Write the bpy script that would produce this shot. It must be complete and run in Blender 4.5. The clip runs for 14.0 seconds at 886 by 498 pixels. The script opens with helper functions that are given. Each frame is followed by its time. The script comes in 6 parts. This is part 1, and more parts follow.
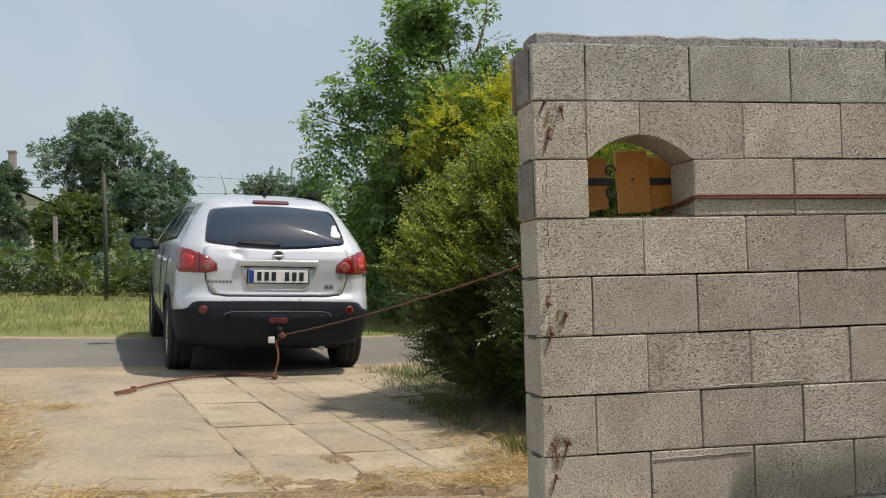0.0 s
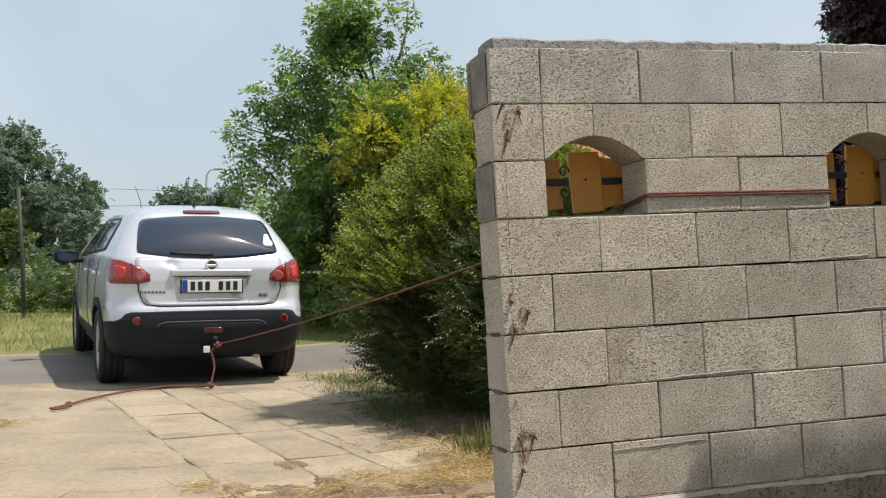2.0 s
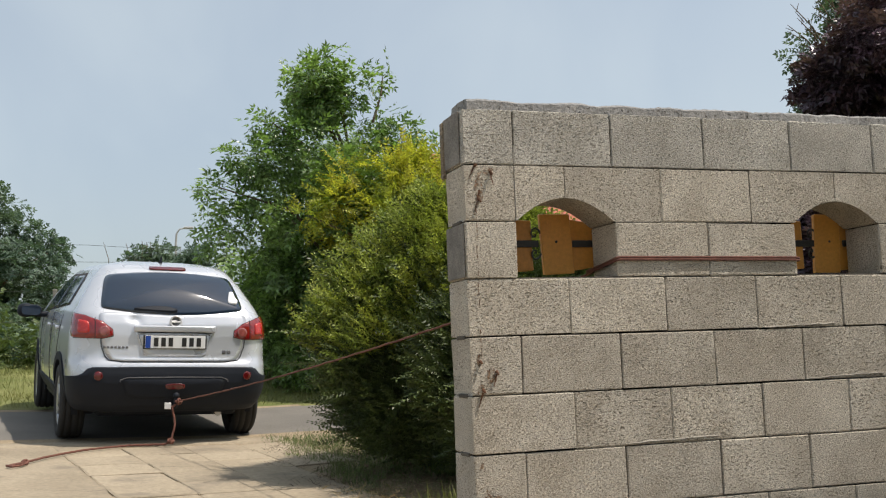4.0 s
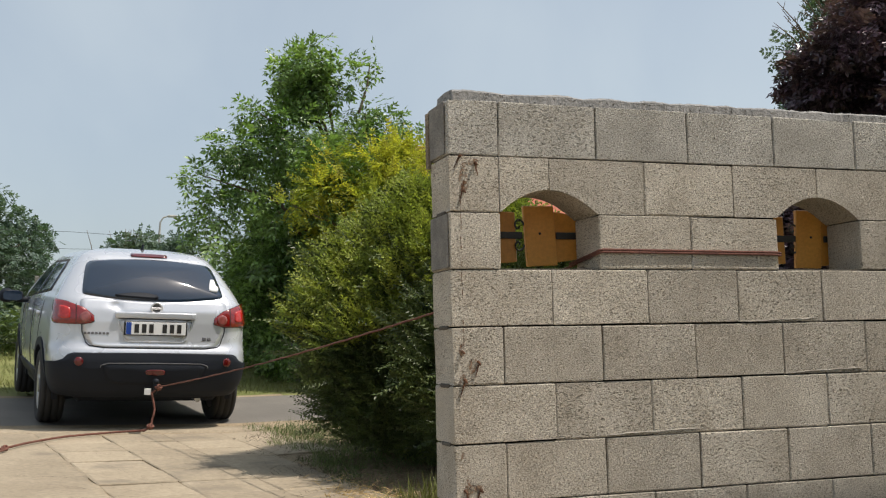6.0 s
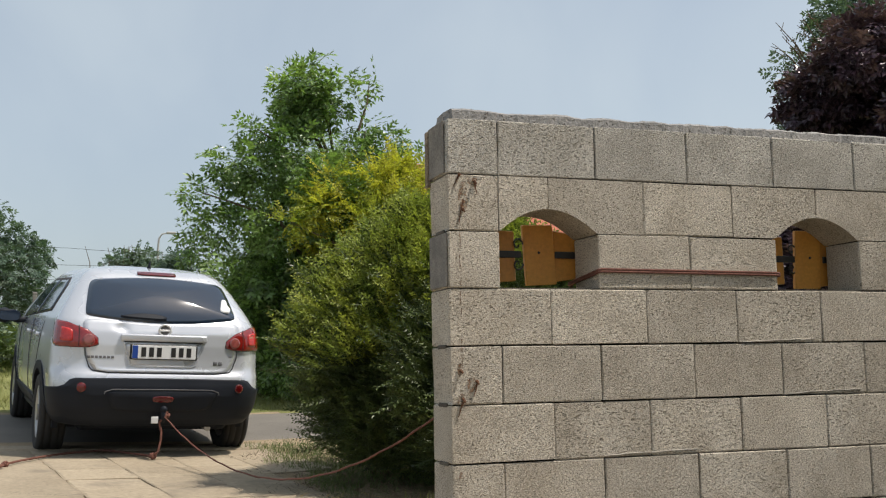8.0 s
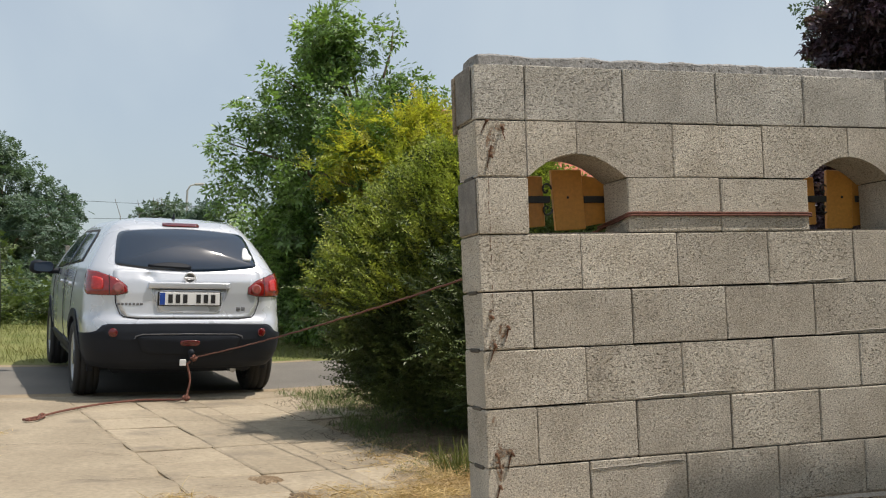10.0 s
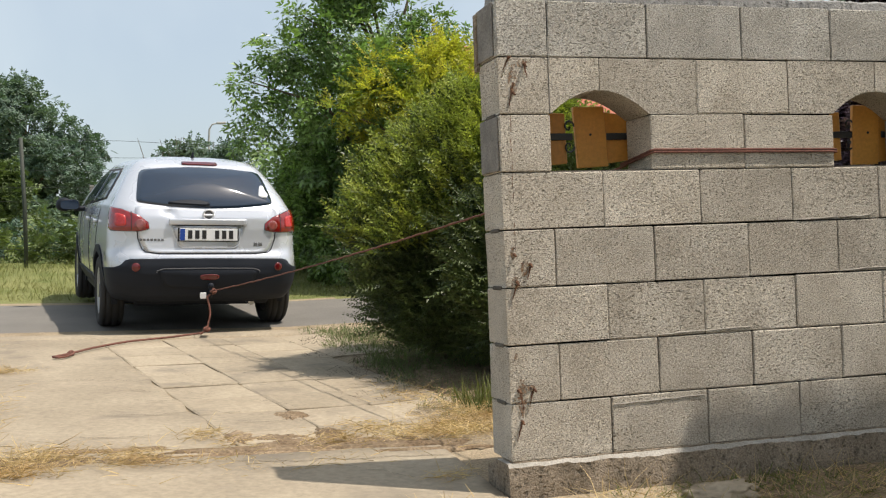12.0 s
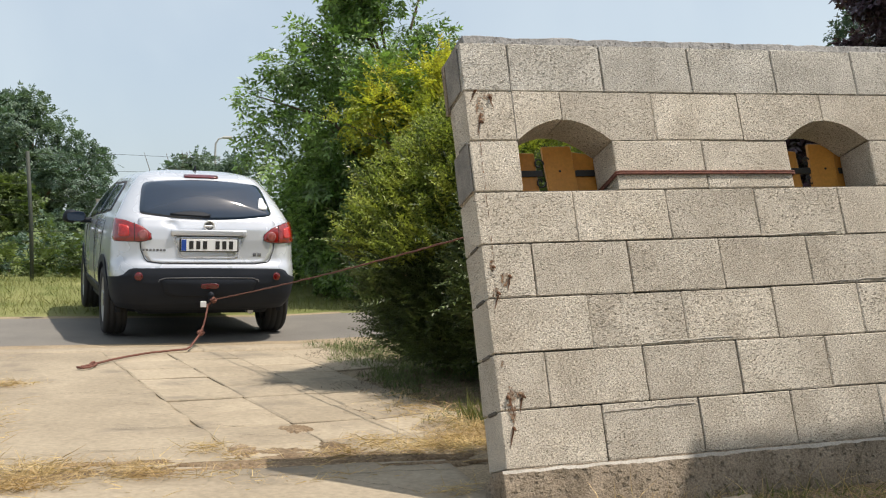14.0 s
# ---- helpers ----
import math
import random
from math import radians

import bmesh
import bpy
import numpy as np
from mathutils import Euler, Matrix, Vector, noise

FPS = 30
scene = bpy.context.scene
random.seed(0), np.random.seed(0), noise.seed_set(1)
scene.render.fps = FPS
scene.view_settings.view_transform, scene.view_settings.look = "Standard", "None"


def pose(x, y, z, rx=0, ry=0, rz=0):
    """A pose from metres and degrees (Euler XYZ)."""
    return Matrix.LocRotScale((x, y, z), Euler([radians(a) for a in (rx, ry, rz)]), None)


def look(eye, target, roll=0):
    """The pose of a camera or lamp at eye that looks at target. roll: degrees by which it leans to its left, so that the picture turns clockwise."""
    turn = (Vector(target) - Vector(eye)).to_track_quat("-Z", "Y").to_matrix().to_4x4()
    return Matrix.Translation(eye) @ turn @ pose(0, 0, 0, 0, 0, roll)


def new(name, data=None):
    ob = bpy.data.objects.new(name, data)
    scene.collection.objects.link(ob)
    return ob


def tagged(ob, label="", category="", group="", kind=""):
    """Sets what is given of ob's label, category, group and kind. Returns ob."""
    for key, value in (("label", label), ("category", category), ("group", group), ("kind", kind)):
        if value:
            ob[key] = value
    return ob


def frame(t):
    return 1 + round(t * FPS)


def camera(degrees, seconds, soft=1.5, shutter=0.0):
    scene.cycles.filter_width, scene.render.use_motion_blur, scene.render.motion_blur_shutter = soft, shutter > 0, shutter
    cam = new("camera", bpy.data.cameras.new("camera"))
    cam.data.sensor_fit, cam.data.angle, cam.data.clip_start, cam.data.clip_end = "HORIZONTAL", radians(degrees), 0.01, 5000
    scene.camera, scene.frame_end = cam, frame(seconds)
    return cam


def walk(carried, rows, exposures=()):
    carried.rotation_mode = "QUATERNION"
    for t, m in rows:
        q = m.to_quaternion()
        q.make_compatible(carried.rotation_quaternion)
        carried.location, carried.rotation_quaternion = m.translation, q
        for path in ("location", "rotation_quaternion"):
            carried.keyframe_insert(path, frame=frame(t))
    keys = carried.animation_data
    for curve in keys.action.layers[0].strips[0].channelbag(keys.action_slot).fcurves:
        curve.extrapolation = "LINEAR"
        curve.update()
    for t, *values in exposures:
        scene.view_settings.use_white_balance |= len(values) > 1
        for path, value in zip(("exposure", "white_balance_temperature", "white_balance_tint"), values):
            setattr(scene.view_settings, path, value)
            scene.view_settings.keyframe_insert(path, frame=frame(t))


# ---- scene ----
cam = camera(45.1, 14.0, soft=1.2)
PATH = [
    (0, (-1.167, -3.964, 1.025), (-0.772, -2.005, 1.097), -1.6),
    (0.5, (-1.213, -3.978, 1.024), (-0.802, -2.022, 1.092), -2.3),
    (1, (-1.323, -4.003, 1.002), (-0.849, -2.061, 1.068), -2.9),
    (1.5, (-1.376, -3.994, 1.004), (-0.855, -2.064, 1.067), -3.0),
    (2, (-1.38, -3.988, 1.003), (-0.825, -2.068, 1.084), -3.1),
    (2.5, (-1.368, -3.984, 0.986), (-0.8, -2.069, 1.091), -2.4),
    (3, (-1.37, -3.971, 0.986), (-0.782, -2.067, 1.162), -2.1),
    (3.2, (-1.374, -3.96, 0.983), (-0.778, -2.062, 1.18), -2.2),
    (5.3, (-1.377, -3.993, 0.978), (-0.751, -2.104, 1.178), -1.7),
    (5.5, (-1.38, -3.986, 0.975), (-0.751, -2.098, 1.169), -1.6),
    (6, (-1.375, -3.979, 0.97), (-0.736, -2.092, 1.155), -1.3),
    (6.5, (-1.375, -3.988, 0.969), (-0.734, -2.102, 1.148), -1.3),
    (7, (-1.38, -3.987, 0.975), (-0.735, -2.105, 1.185), -1.1),
    (7.5, (-1.375, -3.976, 0.972), (-0.734, -2.094, 1.191), -1.0),
    (9.8, (-1.382, -3.973, 0.985), (-0.774, -2.075, 1.151), -1.9),
    (10, (-1.384, -3.979, 0.977), (-0.792, -2.072, 1.096), -2.0),
    (10.5, (-1.385, -3.982, 0.979), (-0.816, -2.066, 1.059), -2.4),
    (11, (-1.388, -3.983, 0.975), (-0.836, -2.061, 1.0), -2.4),
    (11.5, (-1.387, -3.989, 0.972), (-0.837, -2.066, 0.975), -2.1),
    (12, (-1.388, -3.992, 0.978), (-0.839, -2.069, 0.982), -2.2),
    (12.5, (-1.394, -3.995, 0.973), (-0.85, -2.071, 0.975), -2.1),
    (13, (-1.388, -4.004, 0.978), (-0.844, -2.08, 0.97), -2.3),
    (13.5, (-1.375, -3.963, 0.964), (-0.834, -2.038, 0.983), -2.1),
    (14, (-1.385, -3.978, 0.969), (-0.845, -2.053, 1.002), -2.0),
]

walk(cam, [(t, look(e, a, r)) for t, e, a, r in PATH],
     exposures=[(0.0, 0.10), (0.5, 0.22), (1.0, 0.29), (2.0, 0.33), (3.0, 0.26), (5.5, 0.13), (7.5, 0.14), (9.8, 0.15), (10.5, 0.26), (11.5, 0.37), (14.0, 0.38)])

# ---- world, sun, exposure ----
SUN = Vector((0.86, -0.44, 1.90)).normalized()
world = bpy.data.worlds.new("sky")
scene.world = world
world.use_nodes = True
wn = world.node_tree
sky = wn.nodes.new("ShaderNodeTexSky")
sky.sky_type = "NISHITA"
sky.sun_disc = False
sky.sun_elevation = math.asin(SUN.z)
sky.sun_rotation = math.atan2(SUN.x, SUN.y)
sky.altitude, sky.air_density, sky.dust_density, sky.ozone_density = 120, 1.0, 3.5, 1.0
wn.nodes["Background"].inputs["Strength"].default_value = 0.12
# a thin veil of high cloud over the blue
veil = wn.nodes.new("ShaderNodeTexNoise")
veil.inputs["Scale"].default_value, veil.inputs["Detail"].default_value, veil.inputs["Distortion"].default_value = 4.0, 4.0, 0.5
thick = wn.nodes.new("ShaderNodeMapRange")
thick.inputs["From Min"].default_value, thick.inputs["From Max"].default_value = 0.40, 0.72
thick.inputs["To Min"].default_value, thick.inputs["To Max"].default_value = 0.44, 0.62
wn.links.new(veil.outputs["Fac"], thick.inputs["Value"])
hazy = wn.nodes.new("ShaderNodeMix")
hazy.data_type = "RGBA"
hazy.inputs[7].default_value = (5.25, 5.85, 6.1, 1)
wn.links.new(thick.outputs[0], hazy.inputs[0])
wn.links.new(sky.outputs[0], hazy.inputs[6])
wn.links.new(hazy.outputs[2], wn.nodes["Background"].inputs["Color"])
sun = new("sun", bpy.data.lights.new("sun", "SUN"))
sun.data.energy, sun.data.angle, sun.data.color = 3.9, radians(0.6), (1.0, 0.918, 0.825)
sun.matrix_world = look(SUN * 40, (0, 0, 0))
scene.view_settings.exposure = 0.36

RNG = np.random.default_rng(7)


# ---- materials ----
def material(name, a, b, size=8.0, fine=120.0, rough=0.8, bump=0.3, metal=0.0, vary=0.15, contrast=0.25, depth=0.004,
             coat=0.0, through_light=0.0, island=False, spec=0.5, dark=None, dark_at=0.62, dark_size=60.0, dark_soft=0.06, dark_detail=2, stretch=1.0):
    """Two colours in broad patches, a fine grain in value and relief, and a small shift from piece to piece.
    dark: a third colour in small pits or spots, over the noise value dark_at."""
    m = bpy.data.materials.new(name)
    m.use_nodes = True
    t = m.node_tree
    n, ln = t.nodes, t.links
    bsdf = n["Principled BSDF"]
    co = n.new("ShaderNodeTexCoord")
    info = n.new("ShaderNodeObjectInfo")
    shift = n.new("ShaderNodeVectorMath")
    shift.operation = "MULTIPLY_ADD"
    ln.new(info.outputs["Random"], shift.inputs[0])
    shift.inputs[1].default_value = (31.0, 17.0, 23.0)
    ln.new(co.outputs["Object"], shift.inputs[2])

    def tex(scale, detail, rough_=0.55):
        q = n.new("ShaderNodeTexNoise")
        q.inputs["Scale"].default_value, q.inputs["Detail"].default_value, q.inputs["Roughness"].default_value = scale, detail, rough_
        ln.new(shift.outputs[0], q.inputs["Vector"])
        return q

    def span(out, lo, hi, a0=0.0, a1=1.0):
        q = n.new("ShaderNodeMapRange")
        q.inputs["From Min"].default_value, q.inputs["From Max"].default_value = lo, hi
        q.inputs["To Min"].default_value, q.inputs["To Max"].default_value = a0, a1
        ln.new(out, q.inputs["Value"])
        return q.outputs[0]

    def mix(kind, f, c1, c2):
        q = n.new("ShaderNodeMix")
        q.data_type, q.blend_type = "RGBA", kind
        for sock, v in ((q.inputs[0], f), (q.inputs[6], c1), (q.inputs[7], c2)):
            if isinstance(v, (int, float)):
                sock.default_value = v
            elif isinstance(v, tuple):
                sock.default_value = (*v, 1)
            else:
                ln.new(v, sock)
        return q.outputs[2]

    big, small = tex(size, 3), tex(fine, 3, 0.65)
    col = mix("MIX", span(big.outputs["Fac"], 0.35, 0.65), a, b)
    grain = n.new("ShaderNodeCombineColor")
    value = span(small.outputs["Fac"], 0.3, 0.7, 1 - contrast, 1 + contrast)
    for s in grain.inputs:
        ln.new(value, s)
    col = mix("MULTIPLY", 1.0, col, grain.outputs[0])
    relief = small.outputs["Fac"]
    if dark:
        spots = tex(dark_size, dark_detail, 0.55)
        if stretch != 1.0:
            flat = n.new("ShaderNodeVectorMath")
            flat.operation = "MULTIPLY"
            flat.inputs[1].default_value = (1.0, 1.0, stretch)
            ln.new(shift.outputs[0], flat.inputs[0])
            ln.new(flat.outputs[0], spots.inputs["Vector"])
        hole = span(spots.outputs["Fac"], dark_at, dark_at + dark_soft)
        col = mix("MIX", hole, col, dark)
        sub = n.new("ShaderNodeMath")
        sub.operation = "SUBTRACT"
        ln.new(small.outputs["Fac"], sub.inputs[0])
        ln.new(hole, sub.inputs[1])
        relief = sub.outputs[0]
    rnd = info.outputs["Random"]
    if island:
        geo = n.new("ShaderNodeNewGeometry")
        rnd = geo.outputs["Random Per Island"]
    tone = n.new("ShaderNodeCombineColor")
    value = span(rnd, 0, 1, 1 - vary, 1 + vary)
    for s in tone.inputs:
        ln.new(value, s)
    col = mix("MULTIPLY", 1.0, col, tone.outputs[0])
    ln.new(col, bsdf.inputs["Base Color"])
    bsdf.inputs["Metallic"].default_value = metal
    bsdf.inputs["Specular IOR Level"].default_value = spec
    ln.new(span(big.outputs["Fac"], 0.3, 0.7, max(rough - 0.07, 0.02), min(rough + 0.07, 1)), bsdf.inputs["Roughness"])
    bsdf.inputs["Coat Weight"].default_value = coat
    bsdf.inputs["Coat Roughness"].default_value = 0.05
    if bump:
        bp = n.new("ShaderNodeBump")
        bp.inputs["Strength"].default_value, bp.inputs["Distance"].default_value = bump, depth
        ln.new(relief, bp.inputs["Height"])
        ln.new(bp.outputs[0], bsdf.inputs["Normal"])
    if through_light:
        tr = n.new("ShaderNodeBsdfTranslucent")
        ln.new(mix("MULTIPLY", 1.0, col, (1.0, 1.1, 0.5)), tr.inputs["Color"])
        mx = n.new("ShaderNodeMixShader")
        mx.inputs[0].default_value = through_light
        ln.new(bsdf.outputs[0], mx.inputs[1])
        ln.new(tr.outputs[0], mx.inputs[2])
        ln.new(mx.outputs[0], n["Material Output"].inputs["Surface"])
    return m


CONCRETE = material("slag_concrete", (0.475, 0.423, 0.345), (0.605, 0.55, 0.462), 5, 210, 0.95, 1.0, vary=0.12, contrast=0.40,
                    depth=0.006, dark=(0.205, 0.18, 0.14), dark_at=0.55, dark_size=100, dark_soft=0.12, dark_detail=3, stretch=2.7, spec=0.2)
WEATHERED = material("weathered_slag_concrete", (0.42, 0.395, 0.345), (0.55, 0.522, 0.465), 4, 210, 0.95, 1.0, vary=0.10, contrast=0.40,
                     depth=0.006, dark=(0.19, 0.18, 0.155), dark_at=0.55, dark_size=100, dark_soft=0.12, dark_detail=3, stretch=2.7, spec=0.2)
CORE = material("dark_joint", (0.09, 0.08, 0.07), (0.13, 0.12, 0.10), 10, 150, 0.95, 0.5, spec=0.1)
MORTAR = material("old_mortar", (0.27, 0.265, 0.255), (0.38, 0.37, 0.355), 6, 90, 0.95, 1.0, depth=0.008, dark=(0.16, 0.15, 0.14), dark_at=0.63, spec=0.2)
PLINTH = material("cast_concrete", (0.24, 0.195, 0.142), (0.35, 0.29, 0.22), 7, 120, 0.95, 1.0, depth=0.01, contrast=0.4, dark=(0.10, 0.085, 0.065), dark_at=0.54, dark_size=45, dark_soft=0.2, dark_detail=4, spec=0.2)
SLAB = material("pale_concrete_slab", (0.285, 0.236, 0.168), (0.36, 0.302, 0.218), 1.3, 30, 0.92, 0.7, vary=0.09, contrast=0.16,
                depth=0.004, dark=(0.215, 0.182, 0.138), dark_at=0.56, dark_size=2.2, dark_soft=0.16, dark_detail=8, stretch=1.0, spec=0.25)
EARTH = material("dry_earth", (0.24, 0.19, 0.125), (0.33, 0.265, 0.18), 2.0, 70, 0.97, 0.8, depth=0.01, contrast=0.35, spec=0.1)
TURF = material("turf_ground", (0.13, 0.15, 0.05), (0.22, 0.22, 0.09), 1.2, 60, 0.97, 0.8, depth=0.015, contrast=0.4, spec=0.1)
ASPHALT = material("worn_asphalt", (0.165, 0.153, 0.135), (0.215, 0.20, 0.175), 1.3, 220, 0.9, 0.5, contrast=0.2, depth=0.003, spec=0.3)
CRACK = material("crack_dirt", (0.07, 0.055, 0.04), (0.12, 0.095, 0.065), 9, 120, 0.97, 0.4, spec=0.1)
RUST = material("rusty_iron", (0.09, 0.045, 0.028), (0.16, 0.085, 0.05), 30, 200, 0.9, 0.6, contrast=0.4, spec=0.2)
STAIN = material("rust_stained_concrete", (0.31, 0.225, 0.155), (0.18, 0.105, 0.062), 34, 170, 0.95, 0.9, contrast=0.4, depth=0.006,
                 dark=(0.10, 0.07, 0.055), dark_at=0.58, dark_size=60, spec=0.1)
fleck = STAIN.node_tree.nodes.new("ShaderNodeTexNoise")
fleck.inputs["Scale"].default_value, fleck.inputs["Detail"].default_value = 70.0, 5.0
spread = STAIN.node_tree.nodes.new("ShaderNodeMapRange")
spread.inputs["From Min"].default_value, spread.inputs["From Max"].default_value = 0.40, 0.62
STAIN.node_tree.links.new(STAIN.node_tree.nodes["Texture Coordinate"].outputs["Object"], fleck.inputs["Vector"])
STAIN.node_tree.links.new(fleck.outputs["Fac"], spread.inputs["Value"])
STAIN.node_tree.links.new(spread.outputs[0], STAIN.node_tree.nodes["Principled BSDF"].inputs["Alpha"])
WOOD = material("orange_stained_wood", (0.50, 0.21, 0.035), (0.60, 0.28, 0.05), 3, 60, 0.45, 0.25, contrast=0.12, vary=0.08)
IRON = material("black_iron", (0.02, 0.02, 0.02), (0.03, 0.028, 0.026), 20, 150, 0.5, 0.3, vary=0.0)
ROPE = material("red_rope", (0.12, 0.045, 0.032), (0.20, 0.085, 0.06), 60, 350, 0.9, 1.0, contrast=0.35, depth=0.004, vary=0.0)
LEAF_WALNUT = material("walnut_leaf", (0.12, 0.20, 0.065), (0.25, 0.36, 0.125), 1.2, 30, 0.32, 0.0, vary=0.55, island=True, through_light=0.4, spec=0.6)
LEAF_YELLOW = material("yellow_green_leaf", (0.27, 0.33, 0.055), (0.60, 0.54, 0.08), 1.6, 30, 0.5, 0.0, vary=0.35, island=True, through_light=0.5)
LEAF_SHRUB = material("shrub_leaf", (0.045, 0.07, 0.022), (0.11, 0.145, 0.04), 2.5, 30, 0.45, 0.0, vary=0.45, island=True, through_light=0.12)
# shrub leaf again, lightened and yellowed as if the sun fell on it
LEAF_SUNLIT = material("sunlit_shrub_leaf", (0.19, 0.25, 0.055), (0.39, 0.42, 0.085), 3.0, 30, 0.5, 0.0, vary=0.45, island=True, through_light=0.3)
# far leaves: distance haze is put into the paler, bluish base colour
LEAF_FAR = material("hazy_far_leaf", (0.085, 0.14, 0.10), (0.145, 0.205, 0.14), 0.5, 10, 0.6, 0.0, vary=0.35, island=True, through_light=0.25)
LEAF_VINE = material("vine_leaf", (0.085, 0.125, 0.045), (0.155, 0.20, 0.065), 0.8, 20, 0.6, 0.0, vary=0.4, island=True, through_light=0.3)
LEAF_PLUM = material("purple_plum_leaf", (0.055, 0.034, 0.052), (0.10, 0.058, 0.078), 1.0, 20, 0.35, 0.0, vary=0.5, island=True, through_light=0.2, spec=0.7)
GRASS = material("verge_grass", (0.125, 0.15, 0.04), (0.215, 0.205, 0.07), 0.9, 20, 0.7, 0.0, vary=0.35, island=True, through_light=0.3)
STRAW = material("dry_straw", (0.40, 0.27, 0.12), (0.58, 0.44, 0.23), 3, 40, 0.8, 0.0, vary=0.3, island=True, through_light=0.2)
BARK = material("bark", (0.12, 0.09, 0.06), (0.19, 0.15, 0.11), 6, 60, 0.95, 1.0, depth=0.01, contrast=0.4, spec=0.1)


# ---- building helpers ----
def link_mesh(name, verts, faces, mat, parent=None, smooth=False, label=""):
    me = bpy.data.meshes.new(name)
    me.from_pydata(verts, [], faces)
    me.materials.append(mat)
    if smooth:
        me.polygons.foreach_set("use_smooth", [True] * len(me.polygons))
    me.update()
    ob = new(name, me)
    ob.parent = parent
    if label:
        ob["label"] = label
    return ob


def part(name, bm, mat, parent=None, label="", smooth=False):
    """One mesh object from a bmesh, under a thing or a part."""
    bmesh.ops.recalc_face_normals(bm, faces=bm.faces)
    me = bpy.data.meshes.new(name)
    bm.to_mesh(me)
    bm.free()
    me.materials.append(mat)
    if smooth:
        me.polygons.foreach_set("use_smooth", [True] * len(me.polygons))
    ob = new(name, me)
    ob.parent = parent
    if label:
        ob["label"] = label
    return ob


def box(bm, x0, x1, y0, y1, z0, z1, bevel=0.0, segs=1):
    q = bmesh.ops.create_cube(bm, size=1.0, matrix=Matrix.Translation(((x0 + x1) / 2, (y0 + y1) / 2, (z0 + z1) / 2))
                              @ Matrix.Diagonal((x1 - x0, y1 - y0, z1 - z0, 1)))
    if bevel:
        es = list({e for v in q["verts"] for e in v.link_edges})
        bmesh.ops.bevel(bm, geom=es, offset=bevel, segments=segs, affect="EDGES", profile=0.6)
    return bm


def prism(bm, poly, y0, y1):
    """A solid from an outline in x, z, between two depths."""
    a = [bm.verts.new((x, y0, z)) for x, z in poly]
    b = [bm.verts.new((x, y1, z)) for x, z in poly]
    bm.faces.new(a)
    bm.faces.new(b[::-1])
    for i in range(len(poly)):
        j = (i + 1) % len(poly)
        bm.faces.new((a[i], b[i], b[j], a[j]))
    return bm


def tube(bm, pts, radii, n=8, closed=False):
    """A round tube along points, capped."""
    pts = [Vector(p) for p in pts]
    rings = []
    side = None
    for i, p in enumerate(pts):
        d = (pts[(i + 1) % len(pts)] if (i + 1 < len(pts) or closed) else p) - (pts[i - 1] if (i or closed) else p)
        d.normalize()
        if side is None:
            side = d.orthogonal().normalized()
        side = (side - d * side.dot(d))
        side = side.normalized() if side.length > 1e-6 else d.orthogonal().normalized()
        up = d.cross(side)
        r = radii[i] if isinstance(radii, (list, tuple)) else radii
        rings.append([bm.verts.new(p + (side * math.cos(2 * math.pi * k / n) + up * math.sin(2 * math.pi * k / n)) * r) for k in range(n)])
    m = len(rings)
    for i in range(m if closed else m - 1):
        a, b = rings[i], rings[(i + 1) % m]
        for k in range(n):
            bm.faces.new((a[k], a[(k + 1) % n], b[(k + 1) % n], b[k]))
    if not closed:
        bm.faces.new(rings[0][::-1])
        bm.faces.new(rings[-1])
    return bm


def thing(name, label, category, at=(0, 0, 0), group="", kind=""):
    ob = new(name)
    ob.location = at
    ob.empty_display_size = 0.1
    return tagged(ob, label, category, group, kind)


def smoothstep(a, b, v):
    v = min(max((v - a) / (b - a), 0), 1)
    return v * v * (3 - 2 * v)


# ---- the ground ----
def road_near(x):
    return 5.98 + 0.06 * (x + 1.2)


def road_far(x):
    return 9.15 + 0.02 * x


RISE_Y = (-0.5, 0.0, 5.9, 6.9, 9.15, 10.5, 12.0, 14.0, 60.0)
RISE_Z = (-0.024, 0.0, 0.280, 0.350, 0.480, 0.580, 0.760, 0.930, 1.300)


def level(x, y):
    """Height of the ground: a drive that climbs to the road, then a grass bank up to the fence."""
    rise = float(np.interp(y, RISE_Y, RISE_Z))
    return rise + 0.04 * min(max(-x, 0.0), 6.0)


def axis_steps(lo, hi, fine_lo, fine_hi, step):
    vals = list(np.arange(fine_lo, fine_hi + 1e-6, step))
    v, s = fine_lo, step
    while v > lo:
        s *= 1.35
        v = max(v - s, lo)
        vals.insert(0, v)
    v, s = vals[-1], step
    while v < hi:
        s *= 1.35
        v = min(v + s, hi)
        vals.append(v)
    return vals


def build_ground():
    xs, ys = axis_steps(-900, 900, -9, 9, 0.3), axis_steps(-60, 1800, -6, 22, 0.3)
    vs = []
    for y in ys:
        for x in xs:
            bumpy = 0.025 * noise.noise((x * 1.3, y * 1.3, 0)) if (y > 9.6 or x > 0.9 and y > 0.6) else 0.0
            vs.append((x, y, level(x, y) - 0.013 + bumpy))
    nx = len(xs)
    fs = [(j * nx + i, j * nx + i + 1, (j + 1) * nx + i + 1, (j + 1) * nx + i) for j in range(len(ys) - 1) for i in range(nx - 1)]
    ob = link_mesh("ground", vs, fs, EARTH, None, True)
    ob.data.materials.append(TURF)
    ob.data.materials.append(CLAY_AND_SHADE)
    for p in ob.data.polygons:
        c = p.center
        # index 2 by the footing: the house's shade put into a darker ground colour
        p.material_index = 2 if (c.x > 0.9 and -0.9 < c.y < 0.3) else 1 if (c.y > 9.0 or (c.x > 0.75 and c.y > 0.9) or c.y < -14) else 0
    tagged(ob, "dry earth and turf that rises from the drive", "ground", kind="structure")


